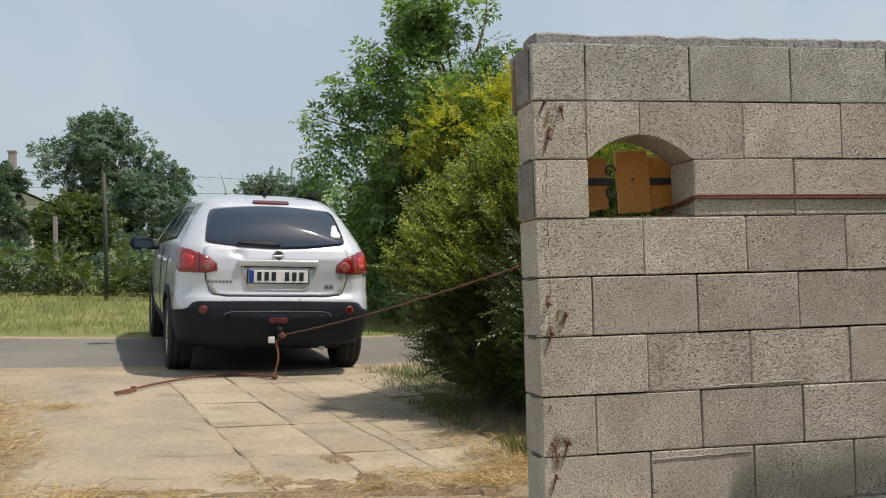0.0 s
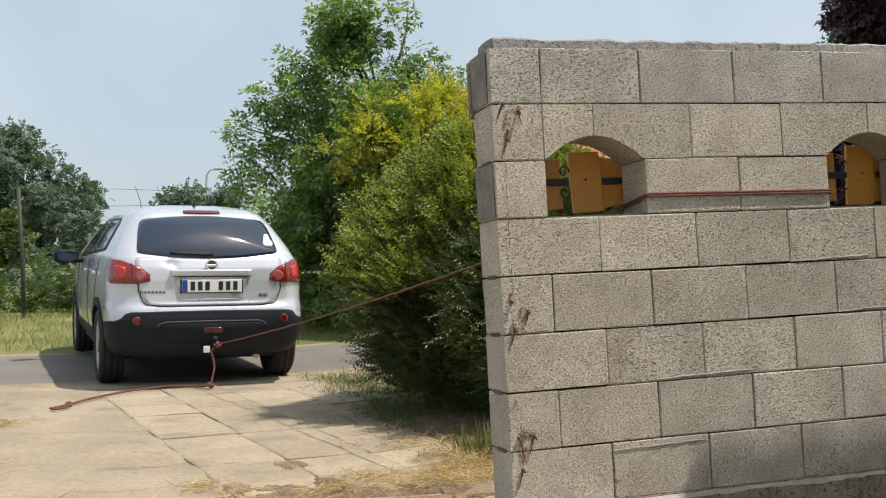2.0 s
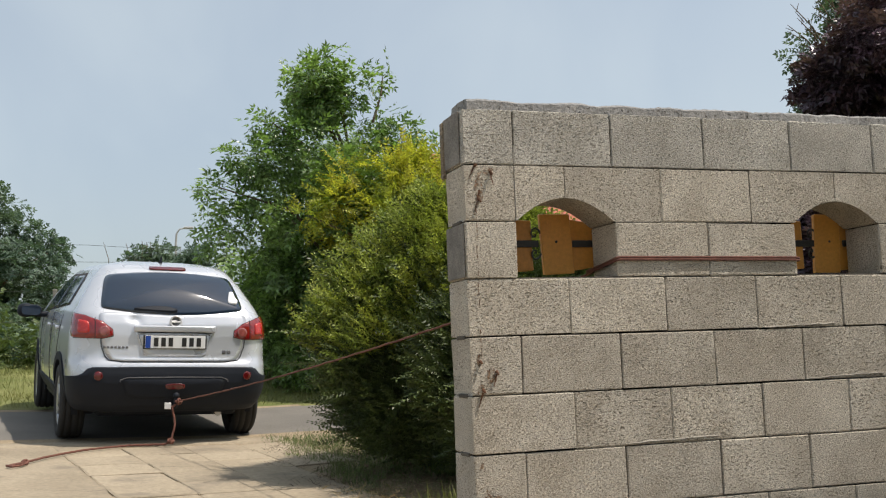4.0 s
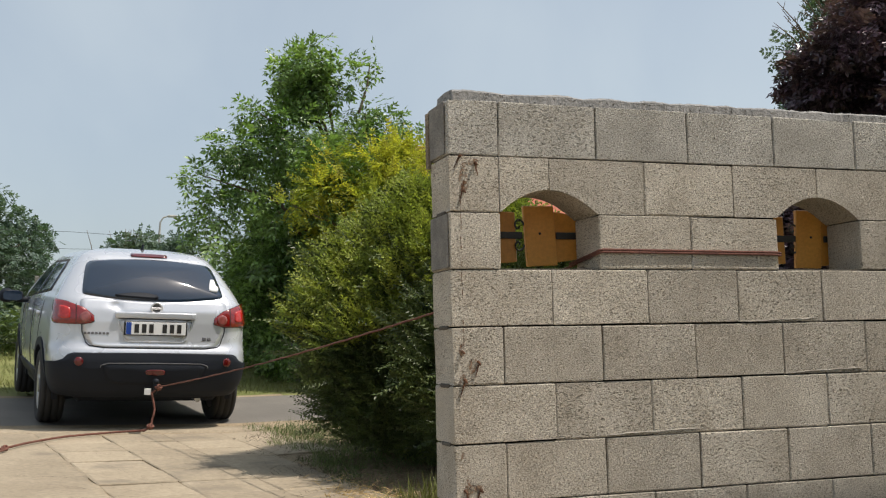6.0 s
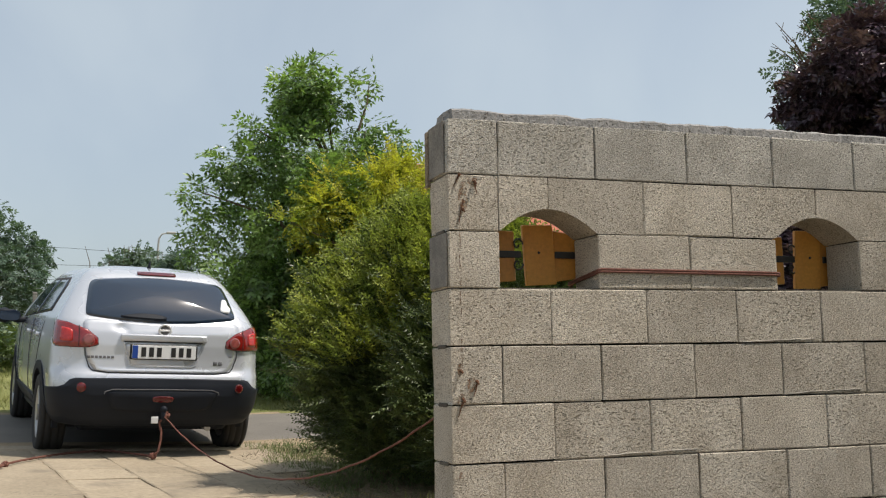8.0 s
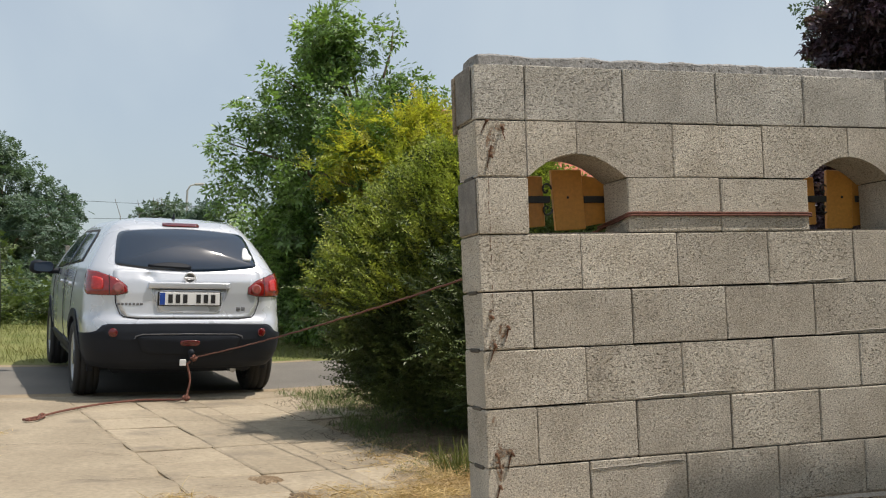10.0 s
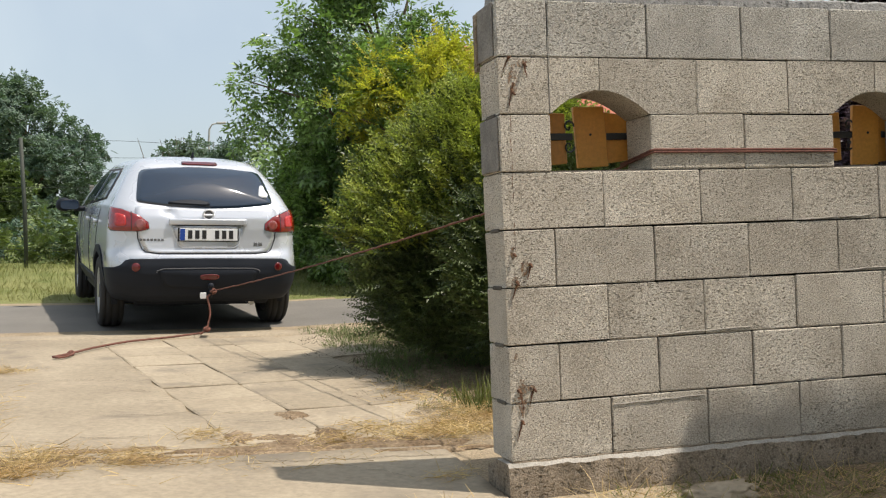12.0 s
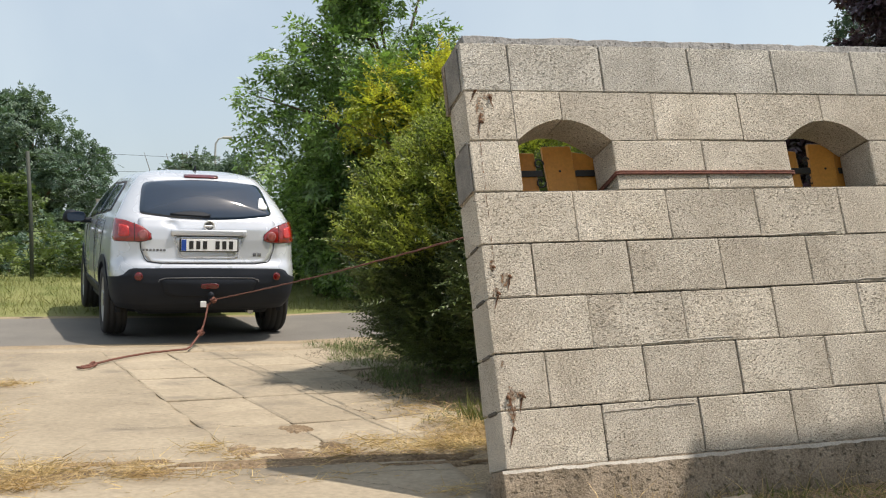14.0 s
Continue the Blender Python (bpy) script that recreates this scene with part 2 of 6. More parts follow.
def build_road():
    xs = np.arange(-60, 60.1, 0.5)
    vs, fs = [], []
    for x in xs:
        a, b = road_near(x), road_far(x)
        for k in range(7):
            y = a + (b - a) * k / 6
            edge = 0.05 * noise.noise((x * 2.1, k * 9.0, 3)) if k in (0, 6) else 0.0
            vs.append((x, y + edge, level(x, y) + 0.004 - (0.05 if k in (0, 6) else 0.0)))
    for i in range(len(xs) - 1):
        for k in range(6):
            fs.append((i * 7 + k, i * 7 + 7 + k, i * 7 + 8 + k, i * 7 + 1 + k))
    tagged(link_mesh("road", vs, fs, ASPHALT, None, True), "narrow worn grey asphalt road", "road", kind="structure")


# ---- the block wall ----
L, H, T, BASE = 0.44, 0.23, 0.23, 0.13
PIVOT = Vector((0.0, 0.13, BASE))
WALL_END = 14


def arch_poly(x0, x1, mid):
    """The outline of a block above a segmental arch about mid, in units of metres, z from the course's foot."""
    g = 0.002
    pts = []
    lo, hi = max(x0 + g, mid - L / 2), min(x1 - g, mid + L / 2)
    if x0 + g < lo - 1e-4:
        pts.append((x0 + g, g))
    for i in range(13):
        x = lo + (hi - lo) * i / 12
        pts.append((x, max(0.098 * (1 - ((x - mid) / (L / 2)) ** 2), g)))
    if hi < x1 - g - 1e-4:
        pts.append((x1 - g, g))
    pts += [(x1 - g, H - g), (x0 + g, H - g)]
    return pts


def block_mesh(length, seed, mat=CONCRETE):
    """A bevelled block with slightly worn corners, its origin at the foot of its front edge."""
    bm = bmesh.new()
    g = 0.0022
    box(bm, g, length - g, 0, T, g, H - g, 0.004)
    rng = random.Random(seed)
    for v in bm.verts:
        v.co += Vector((rng.uniform(-1, 1) * 0.0018, rng.uniform(-1, 1) * 0.0004, rng.uniform(-1, 1) * 0.0018))
        if rng.random() < 0.10:
            v.co += (Vector((length / 2, T / 2, H / 2)) - v.co).normalized() * rng.uniform(0.004, 0.011)
    bmesh.ops.recalc_face_normals(bm, faces=bm.faces)
    me = bpy.data.meshes.new("block")
    bm.to_mesh(me)
    bm.free()
    me.materials.append(mat)
    return me


def build_wall():
    wall = thing("block_wall", "grey slag-concrete block wall with two arched openings", "wall", PIVOT)
    rng = random.Random(5)
    full = [block_mesh(L, 100 + i) for i in range(7)]
    half = [block_mesh(L / 2, 200 + i) for i in range(5)]
    capped = {True: [block_mesh(L, 300 + i, WEATHERED) for i in range(5)], False: [block_mesh(L / 2, 400 + i, WEATHERED) for i in range(2)]}
    arches = (1.0, 4.0)
    for k in range(8):
        if k in (0, 2, 4):
            joints = list(range(0, WALL_END + 1))
        elif k == 6:
            joints = [0, 0.5] + list(range(1, WALL_END + 1))
        else:
            joints = [0] + [i + 0.5 for i in range(WALL_END)] + [WALL_END]
        for a, b in zip(joints, joints[1:]):
            if k == 5 and any(abs((a + b) / 2 - m) < 0.3 for m in arches):
                continue
            near = [m for m in arches if k == 6 and a < m + 0.5 - 1e-6 and b > m - 0.5 + 1e-6]
            ox, oy, oz = a * L, rng.uniform(-0.0016, 0.0016), k * H
            if near:
                bm = bmesh.new()
                prism(bm, [(x - ox, z) for x, z in arch_poly(a * L, b * L, near[0] * L)], 0, T)
                ob = part("block", bm, CONCRETE, wall)
            else:
                ob = new("block", rng.choice(capped[b - a > 0.75] if k == 7 else full if b - a > 0.75 else half))
                ob.parent = wall
            ob.location = Vector((ox, oy, BASE + oz)) - PIVOT
            ob.rotation_euler = (rng.uniform(-0.0012, 0.0012), rng.uniform(-0.0025, 0.0025), rng.uniform(-0.0015, 0.0015))
    # dark bedding behind the joints
    for k in range(8):
        bm = bmesh.new()
        spans = [(0.015, WALL_END * L - 0.015)]
        z0, z1 = k * H - 0.004, (k + 1) * H + 0.004
        if k in (5, 6):
            cuts = [(m - 0.5) * L - 0.012 for m in arches] + [(m + 0.5) * L + 0.012 for m in arches]
            cuts.sort()
            spans = [(0.015, cuts[0]), (cuts[1], cuts[2]), (cuts[3], WALL_END * L - 0.015)]
        for a, b in spans:
            box(bm, a, b, 0.012, T - 0.012, max(z0, 0.004), min(z1, 8 * H - 0.004))
        if k == 6:
            for m in arches:
                box(bm, (m - 0.5) * L - 0.012, (m + 0.5) * L + 0.012, 0.012, T - 0.012, 6 * H + 0.11, z1)
        ob = part("mortar_bed", bm, CORE, wall)
        ob.location = Vector((0, 0, BASE)) - PIVOT
    # bedding under the lowest course, let into the footing
    bm = bmesh.new()
    box(bm, 0.002, WALL_END * L - 0.01, -0.004, 0.12, 0.085, BASE + 0.002)
    ob = part("bed_strip", bm, PLINTH, wall)
    ob.location = -PIVOT
    # rough mortar cap, set back from the end
    xs = np.arange(0.03, WALL_END * L, 0.018)
    vs, fs = [], []
    for i, x in enumerate(xs):
        n0 = noise.noise((x * 5, 1, 0))
        n1 = noise.noise((x * 9, 7, 0))
        n2 = noise.noise((x * 41, 3, 0))
        n3 = noise.noise((x * 83, 5, 0))
        top = 0.040 + 0.009 * n0 + 0.006 * n1 + 0.005 * n2
        f = 0.006 + 0.008 * abs(n1) + 0.006 * n2 * (n2 > 0) + 0.003 * n3
        for y, z in ((f, -0.01), (f + 0.003 + 0.004 * n3, top * 0.75), (f + 0.02, top), (T / 2, top + 0.008 + 0.006 * n3), (T - 0.03, top), (T - 0.01, -0.01)):
            vs.append((x, y, z))
    for i in range(len(xs) - 1):
        for j in range(5):
            fs.append((i * 6 + j, i * 6 + 6 + j, i * 6 + 7 + j, i * 6 + 1 + j))
    e = (len(xs) - 1) * 6
    fs += [tuple(range(6)), tuple(e + j for j in range(5, -1, -1))]
    ob = link_mesh("mortar_cap", vs, fs, MORTAR, wall, label="rough grey mortar cap")
    ob.location = Vector((0, 0, BASE + 8 * H)) - PIVOT
    return wall


LEDGE = material("pale_cement_ledge", (0.34, 0.315, 0.27), (0.44, 0.41, 0.36), 8, 120, 0.95, 0.8, depth=0.006, contrast=0.25, spec=0.2)


def build_plinth(wall):
    """The strip footing under the wall: its front edge ragged, its back broken away."""
    xs = np.arange(-0.02, WALL_END * L, 0.025)
    vs, fs = [], []
    for i, x in enumerate(xs):
        a, b = noise.noise((x * 4, 0, 5)), noise.noise((x * 11, 2, 5))
        c = noise.noise((x * 37, 4, 5))
        front = -0.026 + 0.008 * a + 0.006 * b + 0.004 * c
        top = BASE - 0.003 + 0.004 * b + 0.003 * c
        for y, z in ((front - 0.006, -0.25), (front - 0.004, 0.03), (front, top - 0.014 + 0.008 * a + 0.004 * c), (front + 0.016, top),
                     (0.12, BASE - 0.003), (0.24, BASE - 0.05 + 0.01 * a), (0.26 + 0.01 * b, -0.25)):
            vs.append((x, y, z))
    m = 7
    for i in range(len(xs) - 1):
        for j in range(m - 1):
            fs.append((i * m + j, i * m + m + j, i * m + m + 1 + j, i * m + 1 + j))
    fs += [tuple(range(m)), tuple((len(xs) - 1) * m + j for j in range(m - 1, -1, -1))]
    ob = link_mesh("footing", vs, fs, PLINTH, wall, label="rough cast concrete footing with a pale top edge")
    ob.location = -PIVOT
    ob.data.materials.append(LEDGE)
    for i, p in enumerate(ob.data.polygons):
        if i < (len(xs) - 1) * (m - 1) and i % (m - 1) in (2, 3):
            p.material_index = 1


# ---- foliage ----
def frames_from(dirs, rng, flat=0.0):
    """Turn matrices whose second axis points along dirs, with the leaf's face turned mostly upwards."""
    d = dirs / np.linalg.norm(dirs, axis=1, keepdims=True)
    up = np.tile((0.0, 0.0, 1.0), (len(d), 1)) + rng.normal(0, 0.45 + flat, (len(d), 3))
    x = np.cross(d, up)
    x /= np.linalg.norm(x, axis=1, keepdims=True) + 1e-9
    z = np.cross(x, d)
    return np.stack([x, d, z], axis=2)


def scatter(points, dirs, sizes, template, faces, rng, flat=0.0):
    """Copies of a small template mesh at points. Returns vertices and faces."""
    m = frames_from(dirs, rng, flat) * np.asarray(sizes)[:, None, None]
    v = np.einsum("nij,kj->nki", m, template) + points[:, None, :]
    k = len(template)
    f = (np.arange(len(points)) * k)[:, None, None] + np.array(faces)[None]
    return v.reshape(-1, 3), f.reshape(-1, len(faces[0]))


def leaf_template(length=1.0, width=0.4, fold=0.12, droop=0.15):
    v = np.array([(0, 0, 0), (width / 2, length * 0.4, fold), (0, length, -droop), (-width / 2, length * 0.4, fold), (0, length * 0.45, 0)])
    return v, [(0, 1, 4), (1, 2, 4), (0, 4, 3), (4, 2, 3)]


def compound(pairs, leaf_len, width, spread=0.9, droop=0.3, terminal=True, flat=False):
    """A pinnate leaf: pairs of leaflets along a stalk of length 1."""
    lv, lf = leaf_template(leaf_len, leaf_len * width, 0.05 * leaf_len, 0.18 * leaf_len)
    if flat:
        lv, lf = lv[:4], [(0, 1, 2), (0, 2, 3)]
    vs, fs = [], []
    spots = []
    for i in range(pairs):
        s = 0.25 + 0.7 * i / max(pairs - 1, 1)
        spots += [(s, spread), (s, -spread)]
    if terminal:
        spots.append((1.0, 0.0))
    for s, a in spots:
        c, q = math.cos(a), math.sin(a)
        r = np.array([(c, q, 0), (-q, c, 0), (0, 0, 1)])
        w = lv @ r.T + np.array((0, s, -droop * s * s))
        fs += [tuple(j + len(vs) for j in f) for f in lf]
        vs += w.tolist()
    return np.array(vs), fs


def shell_points(blobs, per, rng, inner=0.55):
    """Points over the outer part of round clumps, with outward directions."""
    ps, ds = [], []
    for (cx, cy, cz, rx, ry, rz) in blobs:
        n = max(int(per * (rx * ry + ry * rz + rx * rz) / 3), 4)
        d = rng.normal(size=(n, 3))
        d /= np.linalg.norm(d, axis=1, keepdims=True)
        r = inner + (1.05 - inner) * rng.random((n, 1)) ** 0.6
        ps.append(np.array((cx, cy, cz)) + d * r * np.array((rx, ry, rz)))
        ds.append(d)
    return np.concatenate(ps), np.concatenate(ds)


def crown_blobs(envelope, count, size, rng, top_bias=0.0):
    """Clumps filling an envelope: envelope(z01) gives the half width; returns blobs in unit coordinates."""
    out = []
    while len(out) < count:
        h = rng.random() ** (1 - top_bias)
        w = envelope(h)
        a, r = rng.random() * 2 * math.pi, math.sqrt(rng.random())
        s = size * (0.7 + 0.6 * rng.random())
        out.append((w * r * math.cos(a), w * r * math.sin(a), h, s, s, s * 0.8))
    return out


def leafy(name, blobs, per, template, faces, size, mat, parent, rng, droop=0.35, inner=0.55, label=""):
    p, d = shell_points(blobs, per, rng, inner)
    d = d + np.array((0, 0, -droop)) + rng.normal(0, 0.35, d.shape)
    s = size * (0.7 + 0.6 * rng.random(len(p)))
    v, f = scatter(p, d, s, template, faces, rng)
    return link_mesh(name, v.tolist(), f.tolist(), mat, parent, label=label)


def limbs(parent, foot, targets, r0, rng, name="trunk", split=0.35):
    """A tapered trunk that divides into limbs towards the clumps."""
    bm = bmesh.new()
    foot = Vector(foot)
    top = Vector((sum(t[0] for t in targets) / len(targets), sum(t[1] for t in targets) / len(targets), foot.z + (max(t[2] for t in targets) - foot.z) * 0.75))
    pts = [foot + (top - foot) * s + Vector((rng.normal(0, 0.05), rng.normal(0, 0.05), 0)) * (s > 0) for s in (0, 0.2, 0.4, 0.6, 0.8, 1.0)]
    tube(bm, pts, [r0, r0 * 0.85, r0 * 0.7, r0 * 0.5, r0 * 0.33, r0 * 0.15], 9)
    for t in targets:
        s = min(max((t[2] - foot.z) / max(top.z - foot.z, 0.1) - split, 0.12), 0.85)
        i = int(s * 5)
        a = pts[i].lerp(pts[i + 1], s * 5 - i)
        b = Vector(t[:3])
        mid = a.lerp(b, 0.5) + Vector((rng.normal(0, 0.06), rng.normal(0, 0.06), 0.12 * (b - a).length))
        tube(bm, [a, mid, b], [r0 * 0.3 * (1 - s) + 0.012, r0 * 0.16 + 0.008, 0.006], 6)
    return part(name, bm, BARK, parent, smooth=True)


def spray(pairs, leaf_len, width, rise=0.75):
    """An upright twig of length 1 with small leaves in rising pairs."""
    vs = [(-0.006, 0, 0), (0.006, 0, 0), (0.003, 1.0, -0.06), (-0.003, 1.0, -0.06)]
    fs = [(0, 1, 2), (0, 2, 3)]
    lv, _ = leaf_template(leaf_len, leaf_len * width, 0.10 * leaf_len, 0.12 * leaf_len)
    for i in range(pairs):
        q = 0.15 + 0.85 * i / (pairs - 1)
        for side in (1, -1):
            a = side * (rise + 0.25 * math.sin(i * 2.3 + side))
            c, d = math.cos(a), math.sin(a)
            w = lv[:4] @ np.array([(c, d, 0), (-d, c, 0), (0, 0, 1)]).T * (1.1 - 0.4 * q) + np.array((0, q, -0.06 * q * q + 0.02 * side * math.sin(i * 1.7)))
            k = len(vs)
            vs += w.tolist()
            fs += [(k, k + 1, k + 2), (k, k + 2, k + 3)]
    return np.array(vs), fs


def outline_blobs(zs, lefts, rights, count, size, depth, rng, flat=0.85, hug=0.5):
    """Clumps that fill a crown between a left and a right edge at each height, denser towards its skin."""
    out = []
    while len(out) < count:
        z = zs[0] + (zs[-1] - zs[0]) * rng.random()
        lo, hi = float(np.interp(z, zs, lefts)), float(np.interp(z, zs, rights))
        mid, half = (lo + hi) / 2, max((hi - lo) / 2, 0.05)
        if rng.random() > half / 1.5 + 0.07:
            continue
        a, r = rng.random() * 2 * math.pi, rng.random() ** hug
        s = size * (0.6 + 0.8 * rng.random())
        keep = max(half - 0.6 * s, 0.05)
        out.append((mid + keep * r * math.cos(a), min(half, depth) * r * math.sin(a), z, s, s, s * flat))
    return out


WALNUT_V, WALNUT_F = compound(3, 0.44, 0.42, 0.95, 0.42)
CLUMP_V, CLUMP_F = compound(3, 0.5, 0.6, 1.1, 0.2, flat=True)
SPRAY_V, SPRAY_F = spray(9, 0.155, 0.42)
BRUSH_V, BRUSH_F = spray(6, 0.26, 0.45, 0.9)


def build_walnut():
    rng = np.random.default_rng(11)
    x0, y0 = 1.80, 10.7
    z0 = level(x0, y0)
    tree = thing("walnut_tree", "young walnut tree with drooping compound leaves", "tree", (x0, y0, z0))
    zs = (0.05, 0.8, 1.7, 2.3, 2.9, 3.3, 3.65, 4.0, 4.45)
    blobs = outline_blobs(zs, (-0.6, -1.0, -1.5, -1.55, -1.5, -1.2, -0.85, -0.62, -0.5), (2.1, 2.4, 2.4, 2.2, 1.7, 0.9, 0.25, 0.0, 0.0), 135, 0.22, 1.4, rng)
    # dense shaded skirt down to the verge
    blobs += [(x, 0.35 + 0.5 * y, z, a, b, c) for x, y, z, a, b, c in outline_blobs((0.15, 0.8, 1.5, 2.1), (-1.0, -1.3, -1.45, -1.4), (2.2, 2.4, 2.4, 2.3), 85, 0.27, 1.0, rng)]
    # the leader, the side shoots and the ragged tips
    blobs += [(-0.14, -0.3, 4.42, 0.13, 0.13, 0.17), (-0.08, -0.3, 4.66, 0.08, 0.08, 0.10), (0.05, -0.2, 4.1, 0.14, 0.14, 0.16), (-0.25, -0.3, 4.05, 0.16, 0.16, 0.14), (-0.42, -0.3, 4.3, 0.16, 0.16, 0.14), (-0.6, -0.3, 4.3, 0.08, 0.08, 0.08),
              (0.30, -0.3, 4.25, 0.16, 0.16, 0.18), (0.66, -0.3, 4.40, 0.11, 0.11, 0.07), (0.62, -0.2, 3.72, 0.17, 0.17, 0.16), (0.85, -0.2, 3.45, 0.22, 0.22, 0.2), (0.5, -0.2, 3.4, 0.2, 0.2, 0.2), (1.55, 0.1, 3.0, 0.25, 0.25, 0.2), (1.95, 0.2, 2.8, 0.3, 0.3, 0.25), (1.7, 0, 2.5, 0.3, 0.3, 0.3), (2.25, 0.2, 2.4, 0.3, 0.3, 0.3), (2.1, 0.2, 3.0, 0.2, 0.2, 0.2), (-0.95, -0.4, 3.62, 0.17, 0.17, 0.13), (-0.85, -0.4, 3.5, 0.15, 0.15, 0.15),
              (-1.35, -0.4, 3.2, 0.2, 0.2, 0.15), (-1.2, -0.4, 3.1, 0.2, 0.2, 0.2), (-1.78, -0.4, 2.75, 0.16, 0.16, 0.10), (-1.6, -0.4, 2.6, 0.18, 0.18, 0.14), (-1.75, -0.4, 2.25, 0.15, 0.15, 0.14),
              (-1.6, -0.4, 1.95, 0.2, 0.2, 0.2), (0.95, -0.2, 3.55, 0.18, 0.18, 0.15), (1.35, 0, 3.3, 0.22, 0.22, 0.2)]
    limbs(tree, (0, 0, -0.05), blobs[::4], 0.10, rng)
    bm = bmesh.new()
    tube(bm, [(0.5, -0.25, 3.7), (0.62, -0.3, 4.1), (0.66, -0.3, 4.42)], [0.02, 0.013, 0.006], 6)
    part("side_shoot", bm, BARK, tree)
    leafy("crown", blobs, 1750, WALNUT_V, WALNUT_F, 0.195, LEAF_WALNUT, tree, rng, droop=0.35, inner=0.6)


def sprays(name, count, zs, halves, depth, template, faces, size, mat, parent, rng, inner, lift=0.8):
    """Upright twigs over the outer part of a rounded mass whose half width at each height is given."""
    u = rng.random(count)
    z = zs[0] + (zs[-1] - zs[0]) * u
    w = np.interp(z, zs, halves)
    a = rng.random(count) * 2 * math.pi
    r = inner + (1 - inner) * rng.random(count) ** 0.6
    lump = 1 + 0.16 * np.sin(a * 5 + z * 4) + 0.10 * np.sin(a * 11 - z * 9)
    p = np.stack([w * r * lump * np.cos(a), w * depth * r * lump * np.sin(a), z], axis=1)
    d = np.stack([np.cos(a), np.sin(a), lift * (0.5 + rng.random(count))], axis=1) + rng.normal(0, 0.3, (count, 3))
    v, f = scatter(p, d, size * (0.6 + 0.8 * rng.random(count)), template, faces, rng, 0.3)
    return link_mesh(name, v.tolist(), f.tolist(), mat, parent)


# young: adds the pale upper sprays that carry sunlight in their colour
def shrub(label, x, y, lift, zs, halves, count, seed, young=True):
    rng = np.random.default_rng(seed)
    bush = thing("shrub", label, "bush", (x, y, level(x, y) + lift))
    tips = [(0.7 * h * math.cos(i * 2.4), 0.6 * h * math.sin(i * 2.4), z) for i, (z, h) in enumerate(list(zip(zs, halves))[1:] * 4)]
    limbs(bush, (0, 0, -0.05 - lift), tips, 0.05, rng, "stem")
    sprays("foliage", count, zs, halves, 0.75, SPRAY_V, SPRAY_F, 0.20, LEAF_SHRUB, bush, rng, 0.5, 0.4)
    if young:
        # paler sprays over the upper part, sunlight painted into their leaf colour
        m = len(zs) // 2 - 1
        ob = sprays("new_growth", int(count * 0.62), zs[m:], halves[m:], 0.75, SPRAY_V, SPRAY_F, 0.24, LEAF_SUNLIT, bush, rng, 0.75)
        ob["label"] = "yellow-green upper sprays with sunlight in their colour"
    # long outer sprigs that stand clear of the mass
    sprays("outer_growth", count // 40, zs[1:], halves[1:], 0.75, SPRAY_V, SPRAY_F, 0.30, LEAF_SHRUB, bush, rng, 0.92, 0.3)


def build_bush():
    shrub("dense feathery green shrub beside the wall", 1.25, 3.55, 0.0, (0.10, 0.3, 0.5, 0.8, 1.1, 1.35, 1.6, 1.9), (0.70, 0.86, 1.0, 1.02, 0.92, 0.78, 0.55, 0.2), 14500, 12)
    # no pale sprays here: the dark leaf colour stands for shade
    shrub("lower part of the shrub beside the wall, shade put into its dark-green leaves", 1.40, 2.7, 0.0, (0.12, 0.25, 0.45, 0.7, 0.95, 1.2, 1.45), (0.45, 0.58, 0.70, 0.72, 0.66, 0.5, 0.2), 8000, 14, False)
    rng = np.random.default_rng(13)
    x0, y0 = 2.3, 9.5
    bush = thing("yellow_shrub", "tall yellow-green shrub in full sun across the road", "bush", (x0, y0, level(x0, y0)))
    zs = (0.6, 1.2, 1.7, 2.1, 2.5, 2.8, 3.0)
    blobs = outline_blobs(zs, (-0.35, -0.55, -0.85, -1.1, -1.05, -0.5, -0.05), (1.2, 1.3, 1.3, 1.2, 1.0, 0.75, 0.45), 64, 0.17, 0.8, rng)
    blobs += [(-1.2, -0.3, 2.3, 0.13, 0.13, 0.08), (-0.7, -0.2, 2.85, 0.14, 0.14, 0.12), (-0.55, -0.2, 2.95, 0.08, 0.08, 0.08), (0.2, -0.2, 3.08, 0.12, 0.12, 0.1), (0.3, -0.2, 3.0, 0.15, 0.15, 0.1)]
    limbs(bush, (0, 0, -0.05), blobs[::4], 0.05, rng, "stem")
    leafy("foliage", blobs, 2300, BRUSH_V, BRUSH_F, 0.25, LEAF_YELLOW, bush, rng, droop=-0.1, inner=0.35)


